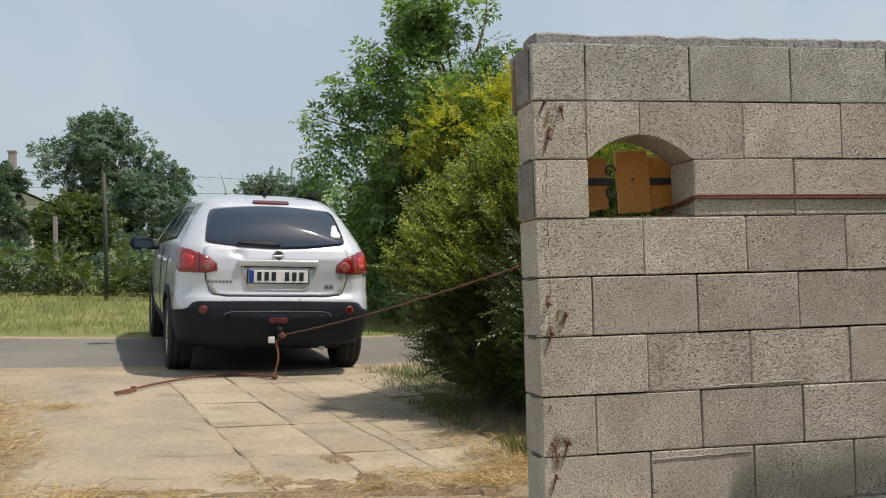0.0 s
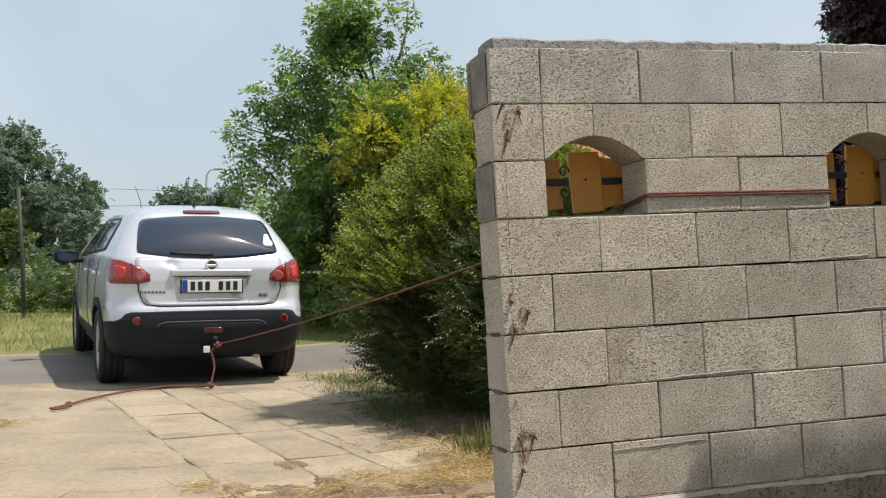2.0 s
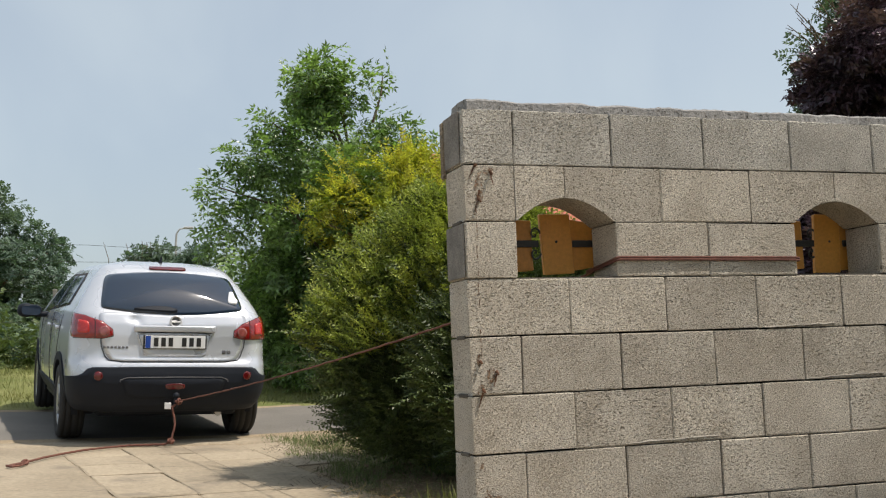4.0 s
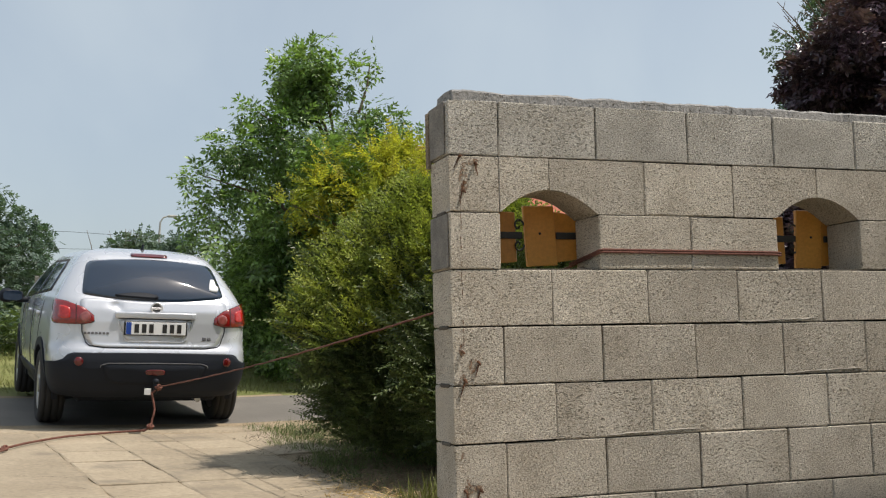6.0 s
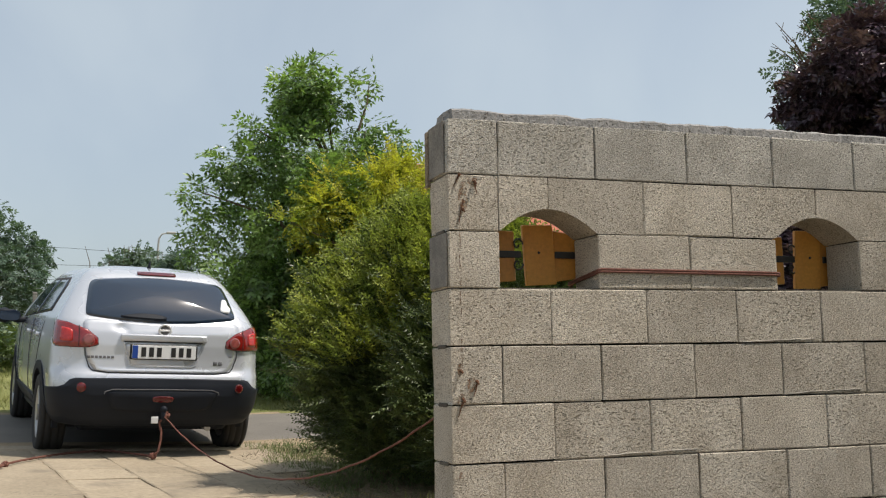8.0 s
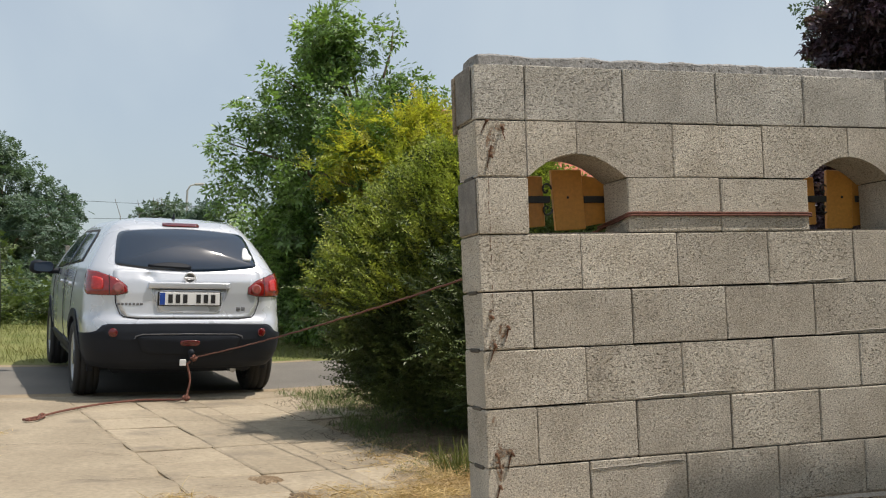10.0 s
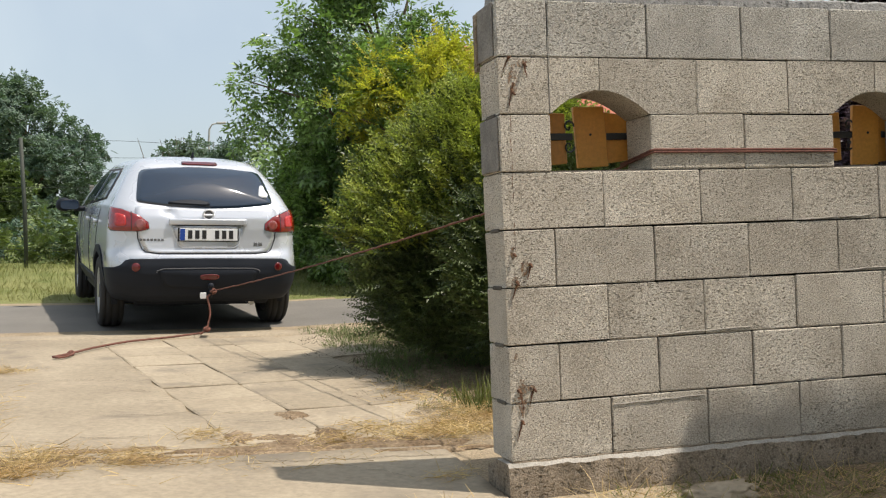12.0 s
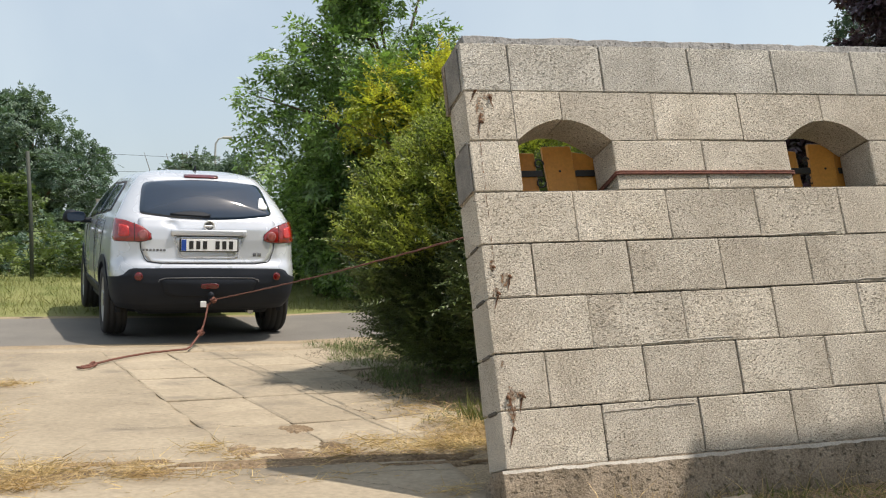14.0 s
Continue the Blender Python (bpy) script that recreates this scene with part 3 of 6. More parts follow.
def far_tree(name, label, x, y, height, width, mat, seed, trunk=0.16, lean=0.0, leaf=0.5, per=36, twigs=0):
    rng = np.random.default_rng(seed)
    tree = thing(name, label, "tree", (x, y, level(x, y)))
    env = lambda h: width * math.sin(math.pi * min(max(0.12 + 0.8 * h, 0), 1)) ** 0.6
    blobs = [(bx + lean * z, by * 0.8, height * (0.22 + 0.72 * z), s * width, s * width, s * width * 0.8)
             for bx, by, z, s, _, _ in crown_blobs(env, 60, 0.20, rng)]
    limbs(tree, (0, 0, -0.1), blobs[::3], trunk, rng)
    leafy("crown", blobs, per * 10 / max(width, 0.5), CLUMP_V, CLUMP_F, leaf, mat, tree, rng, inner=0.5)
    if twigs:
        bm = bmesh.new()
        for _ in range(twigs):
            a = Vector((rng.normal(0, width * 0.35), rng.normal(0, width * 0.3), height * (0.72 if height < 4 else 0.84)))
            b = a + Vector((rng.normal(0, 0.12), rng.normal(0, 0.1), min(height, 3.0) * (0.10 + 0.22 * rng.random() ** 2)))
            tube(bm, [a, a.lerp(b, 0.5) + Vector((rng.normal(0, 0.03), 0, 0)), b], [0.012, 0.009, 0.005], 5)
        part("twigs", bm, BARK, tree)
    return tree


def hedge(name, label, x0, x1, y, height, depth, mat, seed, leaf=0.28, per=230, category="hedge"):
    rng = np.random.default_rng(seed)
    blobs = []
    n = int((x1 - x0) / 0.28)
    for i in range(n):
        x = x0 + (x1 - x0) * (i + rng.random()) / n
        h = height * (0.65 + 0.5 * (0.5 + 0.5 * noise.noise((x * 0.7, y, seed))))
        for z in np.arange(0.15, h, 0.3):
            yy = y + rng.normal(0, depth * 0.4)
            blobs.append((x + rng.normal(0, 0.12), yy, level(x, yy) + z, 0.26, 0.26, 0.24))
    ob = leafy(name, blobs, per, CLUMP_V, CLUMP_F, leaf, mat, None, rng, inner=0.4, droop=0.1)
    tagged(ob, label, category, kind="stuff")


BLADE_V = np.array([(-0.03, 0, 0), (0.03, 0, 0), (0.018, 0.5, 0.12), (-0.018, 0.5, 0.12), (0, 1.0, 0.05)])
BLADE_F = [(0, 1, 2), (0, 2, 3), (3, 2, 4)]


def grass(name, label, spots, size, mat, seed, lean=0.5, category="grass", slim=0.75):
    """Blades at spots (an array of x, y, z)."""
    rng = np.random.default_rng(seed)
    d = rng.normal(0, lean, spots.shape)
    d[:, 2] = 0.6 + 0.5 * rng.random(len(spots))
    v, f = scatter(spots, d, size * (0.5 + rng.random(len(spots))), BLADE_V * np.array((slim, 1, 1)), BLADE_F, rng, 1.0)
    return tagged(link_mesh(name, v.tolist(), f.tolist(), mat), label, category, kind="stuff")


def field(x0, x1, y0, y1, count, seed, keep=lambda x, y: True, lift=-0.03):
    rng = np.random.default_rng(seed)
    out = []
    while len(out) < count:
        x, y = x0 + (x1 - x0) * rng.random(), y0 + (y1 - y0) * rng.random()
        if keep(x, y):
            out.append((x, y, level(x, y) + lift))
    return np.array(out)


# ---- the car ----
def car_paint(name, base, metal, rough, coat, flake=0.0):
    m = material(name, base, tuple(c * 1.04 for c in base), 2.0, 900, rough, flake, metal=metal, vary=0.0, contrast=0.04, depth=0.0006, coat=coat)
    return m


PAINT = car_paint("silver_paint", (0.59, 0.61, 0.65), 0.38, 0.28, 0.8)
PLASTIC = material("grey_black_plastic", (0.012, 0.015, 0.021), (0.017, 0.020, 0.027), 3, 500, 0.6, 0.2, vary=0.0, contrast=0.15, depth=0.001, spec=0.18)
TINT = material("tinted_glass", (0.013, 0.024, 0.044), (0.016, 0.028, 0.050), 2, 10, 0.05, 0.0, vary=0.0, contrast=0.0, coat=0.0, spec=0.85)
LAMP_RED = material("red_lamp_lens", (0.17, 0.006, 0.006), (0.24, 0.009, 0.008), 30, 300, 0.14, 0.1, vary=0.0, contrast=0.25, depth=0.001, coat=1.0)
LAMP_CLEAR = material("clear_lamp_lens", (0.20, 0.045, 0.04), (0.28, 0.075, 0.065), 30, 300, 0.12, 0.1, vary=0.0, contrast=0.2, depth=0.001, coat=1.0)
RUBBER = material("tyre_rubber", (0.02, 0.02, 0.02), (0.03, 0.029, 0.028), 8, 200, 0.85, 0.4, vary=0.0, contrast=0.2, depth=0.002)
ALLOY = material("alloy_rim", (0.42, 0.42, 0.43), (0.5, 0.5, 0.5), 6, 200, 0.35, 0.05, metal=0.8, vary=0.0, contrast=0.06)
CHROME = material("chrome", (0.7, 0.7, 0.72), (0.78, 0.78, 0.79), 6, 200, 0.32, 0.0, metal=0.5, vary=0.0, contrast=0.02)
SEAM = material("panel_gap", (0.012, 0.012, 0.013), (0.016, 0.016, 0.017), 6, 100, 0.8, 0.0, vary=0.0)
PLATE_WHITE = material("plate_white", (0.74, 0.75, 0.74), (0.78, 0.78, 0.77), 6, 200, 0.4, 0.0, vary=0.0, contrast=0.03)
PLATE_BLACK = material("plate_black", (0.015, 0.015, 0.015), (0.02, 0.02, 0.02), 6, 200, 0.5, 0.0, vary=0.0)
PLATE_BLUE = material("plate_blue", (0.015, 0.06, 0.30), (0.02, 0.07, 0.34), 6, 200, 0.4, 0.0, vary=0.0)
LAMP_DARK = material("dark_red_lens", (0.085, 0.005, 0.006), (0.12, 0.007, 0.008), 30, 300, 0.15, 0.1, vary=0.0, contrast=0.25, depth=0.001, coat=0.5)
LAMP_BRIGHT = material("bright_red_lens", (0.42, 0.018, 0.015), (0.52, 0.03, 0.022), 30, 300, 0.2, 0.1, vary=0.0, contrast=0.3, depth=0.001, coat=0.5)
SATIN = material("satin_grey_trim", (0.10, 0.10, 0.105), (0.13, 0.13, 0.135), 6, 200, 0.4, 0.0, vary=0.0, contrast=0.05)
WHITE_FILM = material("white_sticker", (0.7, 0.7, 0.7), (0.76, 0.76, 0.75), 20, 200, 0.5, 0.0, vary=0.0, contrast=0.05)

CZ = (0.30, 0.36, 0.45, 0.55, 0.62, 0.70, 0.76, 0.85, 0.95, 1.05, 1.13, 1.20, 1.30, 1.40, 1.48, 1.53, 1.57, 1.60, 1.615)
C_REAR = (0.12, 0.06, 0.02, 0.0, 0.0, 0.015, 0.055, 0.065, 0.07, 0.085, 0.12, 0.18, 0.28, 0.39, 0.49, 0.55, 0.65, 0.85, 1.10)
C_HALF = (0.80, 0.84, 0.87, 0.885, 0.89, 0.89, 0.888, 0.885, 0.878, 0.862, 0.838, 0.805, 0.75, 0.69, 0.632, 0.585, 0.525, 0.40, 0.26)
C_FRONT = (4.10, 4.20, 4.28, 4.30, 4.30, 4.28, 4.25, 4.18, 4.0, 3.65, 3.35, 3.15, 2.95, 2.75, 2.55, 2.4, 2.2, 1.95, 1.6)
C_ROUND = (0.26, 0.26, 0.26, 0.26, 0.26, 0.26, 0.25, 0.24, 0.23, 0.22, 0.20, 0.19, 0.18, 0.17, 0.16, 0.15, 0.15, 0.14, 0.10)


def skin(s, z):
    """The car's skin: s runs in metres from the middle of the tail round the corner and forward along a side; its sign is the side."""
    r, w, f, c = (float(np.interp(z, CZ, k)) for k in (C_REAR, C_HALF, C_FRONT, C_ROUND))
    a = abs(s)
    flat = w - c
    if a <= flat:
        x, y = a, r
    elif a <= flat + c * math.pi / 2:
        q = (a - flat) / c
        x, y = flat + c * math.sin(q), r + c * (1 - math.cos(q))
    else:
        x, y = w, r + c + (a - flat - c * math.pi / 2)
    if y < 1.6:
        y += 0.055 * (x / w) ** 2 * (1 - smoothstep(0.3, 1.6, y))
    # the sides tuck in towards the tail and the nose
    x *= 1 - 0.035 * smoothstep(1.6, 0.2, y) * (1 if y < 1.6 else 0) if y < 1.6 else 1 - 0.06 * smoothstep(3.0, 4.3, y)
    if s > -0.5 and s < -0.2:
        y += 0.024 * math.exp(-((s + 0.345) ** 2 + (z - 1.085) ** 2) / 0.0016)
    return Vector((math.copysign(x, s), y, z))


def skin_normal(s, z):
    e = 0.004
    n = (skin(s + e, z) - skin(s - e, z)).cross(skin(s, z + e) - skin(s, z - e))
    n.normalize()
    mid = Vector((0, 1.6, 0.9))
    p = skin(s, z)
    return n if n.dot(p - mid) > 0 else -n


def rounded(poly, r=0.3, n=4):
    """Corner points rounded by quadratic curves; r is the share of each edge that is used."""
    out = []
    m = len(poly)
    for i in range(m):
        p0, p1, p2 = (Vector((*poly[k % m], 0)) for k in (i - 1, i, i + 1))
        a, b = p1.lerp(p0, r), p1.lerp(p2, r)
        for j in range(n + 1):
            t = j / n
            q = a.lerp(p1, t).lerp(p1.lerp(b, t), t)
            out.append((q.x, q.y))
    return out


def refine(poly, step=0.03):
    out = []
    for (x0, z0), (x1, z1) in zip(poly, poly[1:] + poly[:1]):
        n = max(int(math.hypot(x1 - x0, z1 - z0) / step), 1)
        out += [(x0 + (x1 - x0) * i / n, z0 + (z1 - z0) * i / n) for i in range(n)]
    return out


def patch(name, poly, mat, parent, lift=0.004, sink=0.02, rings=8, bulge=0.0, label="", centre=None):
    """A panel with the outline poly (s, z) that follows the skin, raised by lift, its rim turned in by sink."""
    poly = refine(poly)
    cx = centre or (sum(p[0] for p in poly) / len(poly), sum(p[1] for p in poly) / len(poly))
    vs, fs = [], []
    m = len(poly)
    for k in range(rings + 1):
        t = 1 - k / rings
        for (s, z) in poly:
            q = (cx[0] + (s - cx[0]) * t, cx[1] + (z - cx[1]) * t)
            vs.append(skin(*q) + skin_normal(*q) * (lift + bulge * (1 - t * t)))
            if t == 0:
                break
    for k in range(rings - 1):
        for i in range(m):
            j = (i + 1) % m
            fs.append((k * m + i, k * m + j, (k + 1) * m + j, (k + 1) * m + i))
    top = len(vs) - 1
    for i in range(m):
        fs.append(((rings - 1) * m + i, (rings - 1) * m + (i + 1) % m, top))
    base = len(vs)
    for (s, z) in poly:
        vs.append(skin(s, z) + skin_normal(s, z) * (lift - sink))
    for i in range(m):
        j = (i + 1) % m
        fs.append((i, base + i, base + j, j))
    bm = bmesh.new()
    bv = [bm.verts.new(v) for v in vs]
    for f in fs:
        bm.faces.new([bv[i] for i in f])
    return part(name, bm, mat, parent, label, smooth=True)


def seam(name, pts, mat, parent, width=0.006, lift=0.002):
    """A thin strip along points (s, z) of the skin."""
    bm = bmesh.new()
    dense = []
    for (a, b), (c, d) in zip(pts, pts[1:]):
        n = max(int(math.hypot(c - a, d - b) / 0.03), 1)
        dense += [(a + (c - a) * i / n, b + (d - b) * i / n) for i in range(n)]
    dense.append(pts[-1])
    tube(bm, [skin(*p) + skin_normal(*p) * lift for p in dense], width / 2, 6)
    return part(name, bm, mat, parent)


def build_wheel(car, x, y, side):
    wheel = new("wheel")
    wheel.parent = car
    wheel.location = (x, y, 0.335)
    n = 40

    def lathe(name, prof, mat, label="", ribs=0):
        bm = bmesh.new()
        rings = [[bm.verts.new((px, pr * math.cos(2 * math.pi * k / n), pr * math.sin(2 * math.pi * k / n))) for px, pr in prof] for k in range(n)]
        for k in range(n):
            a, b = rings[k], rings[(k + 1) % n]
            for i in range(len(prof) - 1):
                bm.faces.new((a[i], b[i], b[i + 1], a[i + 1]))
        return part(name, bm, mat, wheel, label, smooth=True)

    w = 0.108
    lathe("tyre", [(-w * 0.8, 0.215), (-w, 0.26), (-w * 0.98, 0.305), (-w * 0.8, 0.328), (-w * 0.62, 0.334), (-w * 0.58, 0.326), (-w * 0.5, 0.326), (-w * 0.46, 0.335),
                   (-w * 0.1, 0.336), (-w * 0.06, 0.327), (w * 0.06, 0.327), (w * 0.1, 0.336), (w * 0.46, 0.335), (w * 0.5, 0.326), (w * 0.58, 0.326), (w * 0.62, 0.334),
                   (w * 0.8, 0.328), (w * 0.98, 0.305), (w, 0.26), (w * 0.8, 0.215)], RUBBER)
    o = side * w
    lathe("rim", [(-o * 0.8, 0.216), (o * 0.2, 0.20), (o * 0.75, 0.205), (o * 0.86, 0.222), (o * 0.8, 0.2), (o * 0.35, 0.19)], ALLOY, "silver alloy rim")
    for k in range(5):
        a = 2 * math.pi * k / 5
        bm = bmesh.new()
        box(bm, min(o * 0.55, o * 0.8), max(o * 0.55, o * 0.8), 0.03, 0.205, -0.03, 0.03, 0.008)
        bmesh.ops.rotate(bm, verts=bm.verts, cent=(0, 0, 0), matrix=Matrix.Rotation(a, 3, "X"))
        part("spoke", bm, ALLOY, wheel)
    bm = bmesh.new()
    bmesh.ops.create_cone(bm, cap_ends=True, segments=20, radius1=0.065, radius2=0.055, depth=0.05, matrix=Matrix.Translation((o * 0.7, 0, 0)) @ Matrix.Rotation(math.pi / 2, 4, "Y"))
    part("hub", bm, ALLOY, wheel)
    bm = bmesh.new()
    bmesh.ops.create_cone(bm, cap_ends=True, segments=24, radius1=0.195, radius2=0.195, depth=0.03, matrix=Matrix.Rotation(math.pi / 2, 4, "Y"))
    part("brake_disc", bm, PLASTIC, wheel)
    return wheel


WHEELS = []
AXLES = (0.84, 3.47)


def build_car():
    car = thing("car", "silver compact crossover with dark lower bumper and dented tailgate", "car")
    # body shell: closed rings at rising heights
    zs = sorted(set(np.round(np.concatenate([np.arange(0.34, 1.53, 0.024), np.arange(1.53, 1.616, 0.012), [1.615]]), 4)))
    shares = np.concatenate([np.linspace(0, 1, 15)[:-1], 1 + np.linspace(0, 1, 9)[:-1], 2 + np.linspace(0, 1, 80)[:-1], 3 + np.linspace(0, 1, 7)])
    bm = bmesh.new()
    rows = []
    for z in zs:
        r, w, f, c = (float(np.interp(z, CZ, k)) for k in (C_REAR, C_HALF, C_FRONT, C_ROUND))
        half = []
        for q in shares:
            if q < 1:
                p = skin(q * (w - c), z)
            elif q < 2:
                p = skin(w - c + (q - 1) * c * math.pi / 2, z)
            elif q < 3:
                p = skin(w - c + c * math.pi / 2 + (q - 2) * max(f - r - 2 * c, 0.05), z)
            else:
                e = skin(w - c + c * math.pi / 2 + max(f - r - 2 * c, 0.05), z)
                a = (q - 3) * math.pi / 2
                p = Vector((e.x - c * (1 - math.cos(a)) - (e.x - c) * (q - 3) ** 2 * (q > 3), e.y + c * math.sin(a), z))
            half.append(p)
        ring = [bm.verts.new(p) for p in half] + [bm.verts.new((-p.x, p.y if not 0 < i < 12 else skin(-shares[i] * (w - c), z).y, p.z)) for i, p in reversed(list(enumerate(half))) if 0 < i < len(half) - 1]
        rows.append(ring)
    n = len(rows[0])
    for a, b in zip(rows, rows[1:]):
        for i in range(n):
            j = (i + 1) % n
            bm.faces.new((a[i], a[j], b[j], b[i]))
    bm.faces.new(rows[-1])
    gone = [f for f in bm.faces if any(abs(f.calc_center_median().x) > 0.6 and math.hypot(f.calc_center_median().y - y, f.calc_center_median().z - 0.335) < 0.40 for y in AXLES)]
    bmesh.ops.delete(bm, geom=gone, context="FACES")
    part("body", bm, PAINT, car, smooth=True)
    # dark underside and wheel housings
    bm = bmesh.new()
    box(bm, -0.62, 0.62, 0.30, 4.0, 0.24, 0.62, 0.03)
    box(bm, -0.80, 0.80, 1.30, 3.0, 0.22, 0.42, 0.03)
    box(bm, -0.5, 0.5, 0.12, 0.4, 0.28, 0.5, 0.03)
    part("underbody", bm, PLASTIC, car)
    # bumper: dark lower moulding that wraps round both corners to the wheel arches
    top = [(-1.14, 0.585), (-1.0, 0.595), (-0.86, 0.605), (-0.79, 0.625), (-0.745, 0.668), (-0.70, 0.682), (-0.3, 0.688), (0, 0.69), (0.3, 0.688), (0.70, 0.682), (0.745, 0.668), (0.79, 0.625), (0.86, 0.605), (1.0, 0.595), (1.14, 0.585)]
    low = [(1.12, 0.33), (0.85, 0.31), (0.4, 0.302), (0, 0.302), (-0.4, 0.302), (-0.85, 0.31), (-1.12, 0.33)]
    bumper = patch("bumper", top + low, PLASTIC, car, 0.012, 0.05, 16, label="dark grey plastic rear bumper", centre=(0, 0.5))
    patch("bumper_inset", rounded([(-0.46, 0.575), (-0.40, 0.59), (0.40, 0.59), (0.46, 0.575), (0.40, 0.43), (-0.40, 0.43)], 0.25), PLASTIC, bumper, 0.020, 0.012, 8, 0.008)
    seam("bumper_ridge", [(-0.475, 0.56), (-0.47, 0.58), (-0.41, 0.598), (0, 0.602), (0.41, 0.598), (0.47, 0.58), (0.475, 0.56)], SATIN, bumper, 0.009, 0.02)
    for sx in (-1, 1):
        ring = [(sx * 0.655 + 0.036 * math.cos(a), 0.61 + 0.036 * math.sin(a)) for a in np.linspace(0, 2 * math.pi, 20)[:-1]]
        patch("reflector", ring, LAMP_DARK, bumper, 0.017, 0.01, 4, 0.004, "round red reflector")
    patch("fog_lamp", rounded([(-0.09, 0.55), (0.09, 0.55), (0.08, 0.505), (-0.08, 0.505)]), LAMP_DARK, bumper, 0.034, 0.01, 4, label="red rear fog lamp")
    # tailgate: gap lines, window, grip, plate, badges
    gate = patch("tailgate", rounded([(-0.64, 0.96), (-0.63, 0.86), (-0.57, 0.745), (-0.45, 0.735), (0.45, 0.735), (0.57, 0.745), (0.63, 0.86), (0.64, 0.96), (0.66, 1.12), (0.63, 1.15), (0, 1.12), (-0.63, 1.15), (-0.66, 1.12)], 0.3),
                 PAINT, car, 0.005, 0.02, 14, label="silver tailgate with a shallow dent", centre=(0, 0.95))
    seam("gap", [(-0.645, 0.98), (-0.635, 0.86), (-0.60, 0.77), (-0.57, 0.742), (-0.45, 0.728), (0.45, 0.728), (0.57, 0.742), (0.60, 0.77), (0.635, 0.86), (0.645, 0.98)], SEAM, gate, 0.009, 0.004)
    window = patch("rear_window", rounded([(-0.64, 1.195), (-0.61, 1.175), (-0.3, 1.142), (0, 1.132), (0.3, 1.142), (0.61, 1.175), (0.64, 1.195), (0.585, 1.44), (0.53, 1.475), (0.25, 1.50), (0, 1.507), (-0.25, 1.50), (-0.53, 1.475), (-0.585, 1.44)], 0.35),
                   TINT, car, 0.007, 0.015, 12, 0.055, label="dark tinted rear window", centre=(0, 1.33))
    patch("wiper", rounded([(-0.40, 1.160), (0.02, 1.142), (0.02, 1.165), (-0.06, 1.185), (-0.2, 1.188)], 0.3), PLASTIC, window, 0.036, 0.03, 4)
    patch("sticker", rounded([(0.50, 1.225), (0.585, 1.22), (0.60, 1.25), (0.575, 1.28), (0.57, 1.325), (0.535, 1.33), (0.515, 1.28)], 0.35), WHITE_FILM, window, 0.032, 0.020, 3, label="small white sticker")
    # recess round the plate with the grip above it
    patch("plate_recess", rounded([(-0.335, 0.985), (0.335, 0.985), (0.275, 0.80), (0.24, 0.785), (-0.24, 0.785), (-0.275, 0.80)], 0.25), PAINT, gate, 0.0075, 0.012, 6)
    seam("recess_edge", [(-0.335, 0.985), (-0.275, 0.80), (-0.24, 0.782), (0.24, 0.782), (0.275, 0.80), (0.335, 0.985)], PAINT, gate, 0.014, 0.006)
    bm = bmesh.new()
    box(bm, -0.35, 0.35, 0.045, 0.09, 0.985, 1.04, 0.012, 3)
    part("grip_bar", bm, PAINT, gate, "silver grip bar", smooth=True)
    seam("grip_shadow_gap", [(-0.33, 0.98), (0.33, 0.98)], SEAM, gate, 0.010, 0.010)
    py = 0.042
    plate = new("number_plate")
    plate.parent = gate
    bm = bmesh.new()
    box(bm, -0.272, 0.272, py, py + 0.02, 0.838, 0.962, 0.004)
    part("plate_holder", bm, PLATE_BLACK, plate)
    bm = bmesh.new()
    box(bm, -0.258, 0.258, py - 0.004, py + 0.004, 0.846, 0.954, 0.002)
    part("plate_face", bm, PLATE_WHITE, plate, "white plate with dark bars")
    bm = bmesh.new()
    box(bm, -0.256, -0.212, py - 0.0065, py, 0.848, 0.952)
    part("plate_strip", bm, PLATE_BLUE, plate)
    for a, b in ((-0.185, -0.147), (-0.122, -0.084), (-0.06, -0.022), (0.055, 0.093), (0.118, 0.156), (0.181, 0.219)):
        bm = bmesh.new()
        box(bm, a, b, py - 0.0065, py, 0.862, 0.938)
        part("plate_bar", bm, PLATE_BLACK, plate)
    bm = bmesh.new()
    tube(bm, [(0.046 * math.cos(a), 0.064, 1.078 + 0.046 * math.sin(a)) for a in np.linspace(0, 2 * math.pi, 29)[:-1]], 0.008, 8, True)
    badge = part("badge", bm, CHROME, gate, "round chrome ring badge", smooth=True)
    bm = bmesh.new()
    bmesh.ops.create_cone(bm, cap_ends=True, segments=24, radius1=0.042, radius2=0.042, depth=0.008, matrix=Matrix.Translation((0, 0.072, 1.078)) @ Matrix.Rotation(math.pi / 2, 4, "X"))
    part("badge_centre", bm, SATIN, badge)
    bm = bmesh.new()
    box(bm, -0.056, 0.056, 0.058, 0.066, 1.066, 1.084, 0.003)
    part("badge_bar", bm, CHROME, badge)
    bars = [(-0.62 + 0.032 * i, 0.84) for i in range(7)]
    for s, z in bars:
        patch("badge_letter_bar", [(s, z), (s + 0.022, z), (s + 0.022, z + 0.02), (s, z + 0.02)], SATIN, gate, 0.009, 0.006, 2)
    for s in (0.43, 0.475):
        patch("badge_letter_bar", [(s, 0.80), (s + 0.033, 0.80), (s + 0.033, 0.83), (s, 0.83)], SATIN, gate, 0.009, 0.006, 2)
    # lamps that wrap round the corners
    for sx in (-1, 1):
        pts = [(0.535, 0.945), (0.54, 1.0), (0.62, 1.06), (0.78, 1.115), (0.93, 1.13), (0.95, 1.10), (0.93, 0.95), (0.90, 0.925), (0.62, 0.925)]
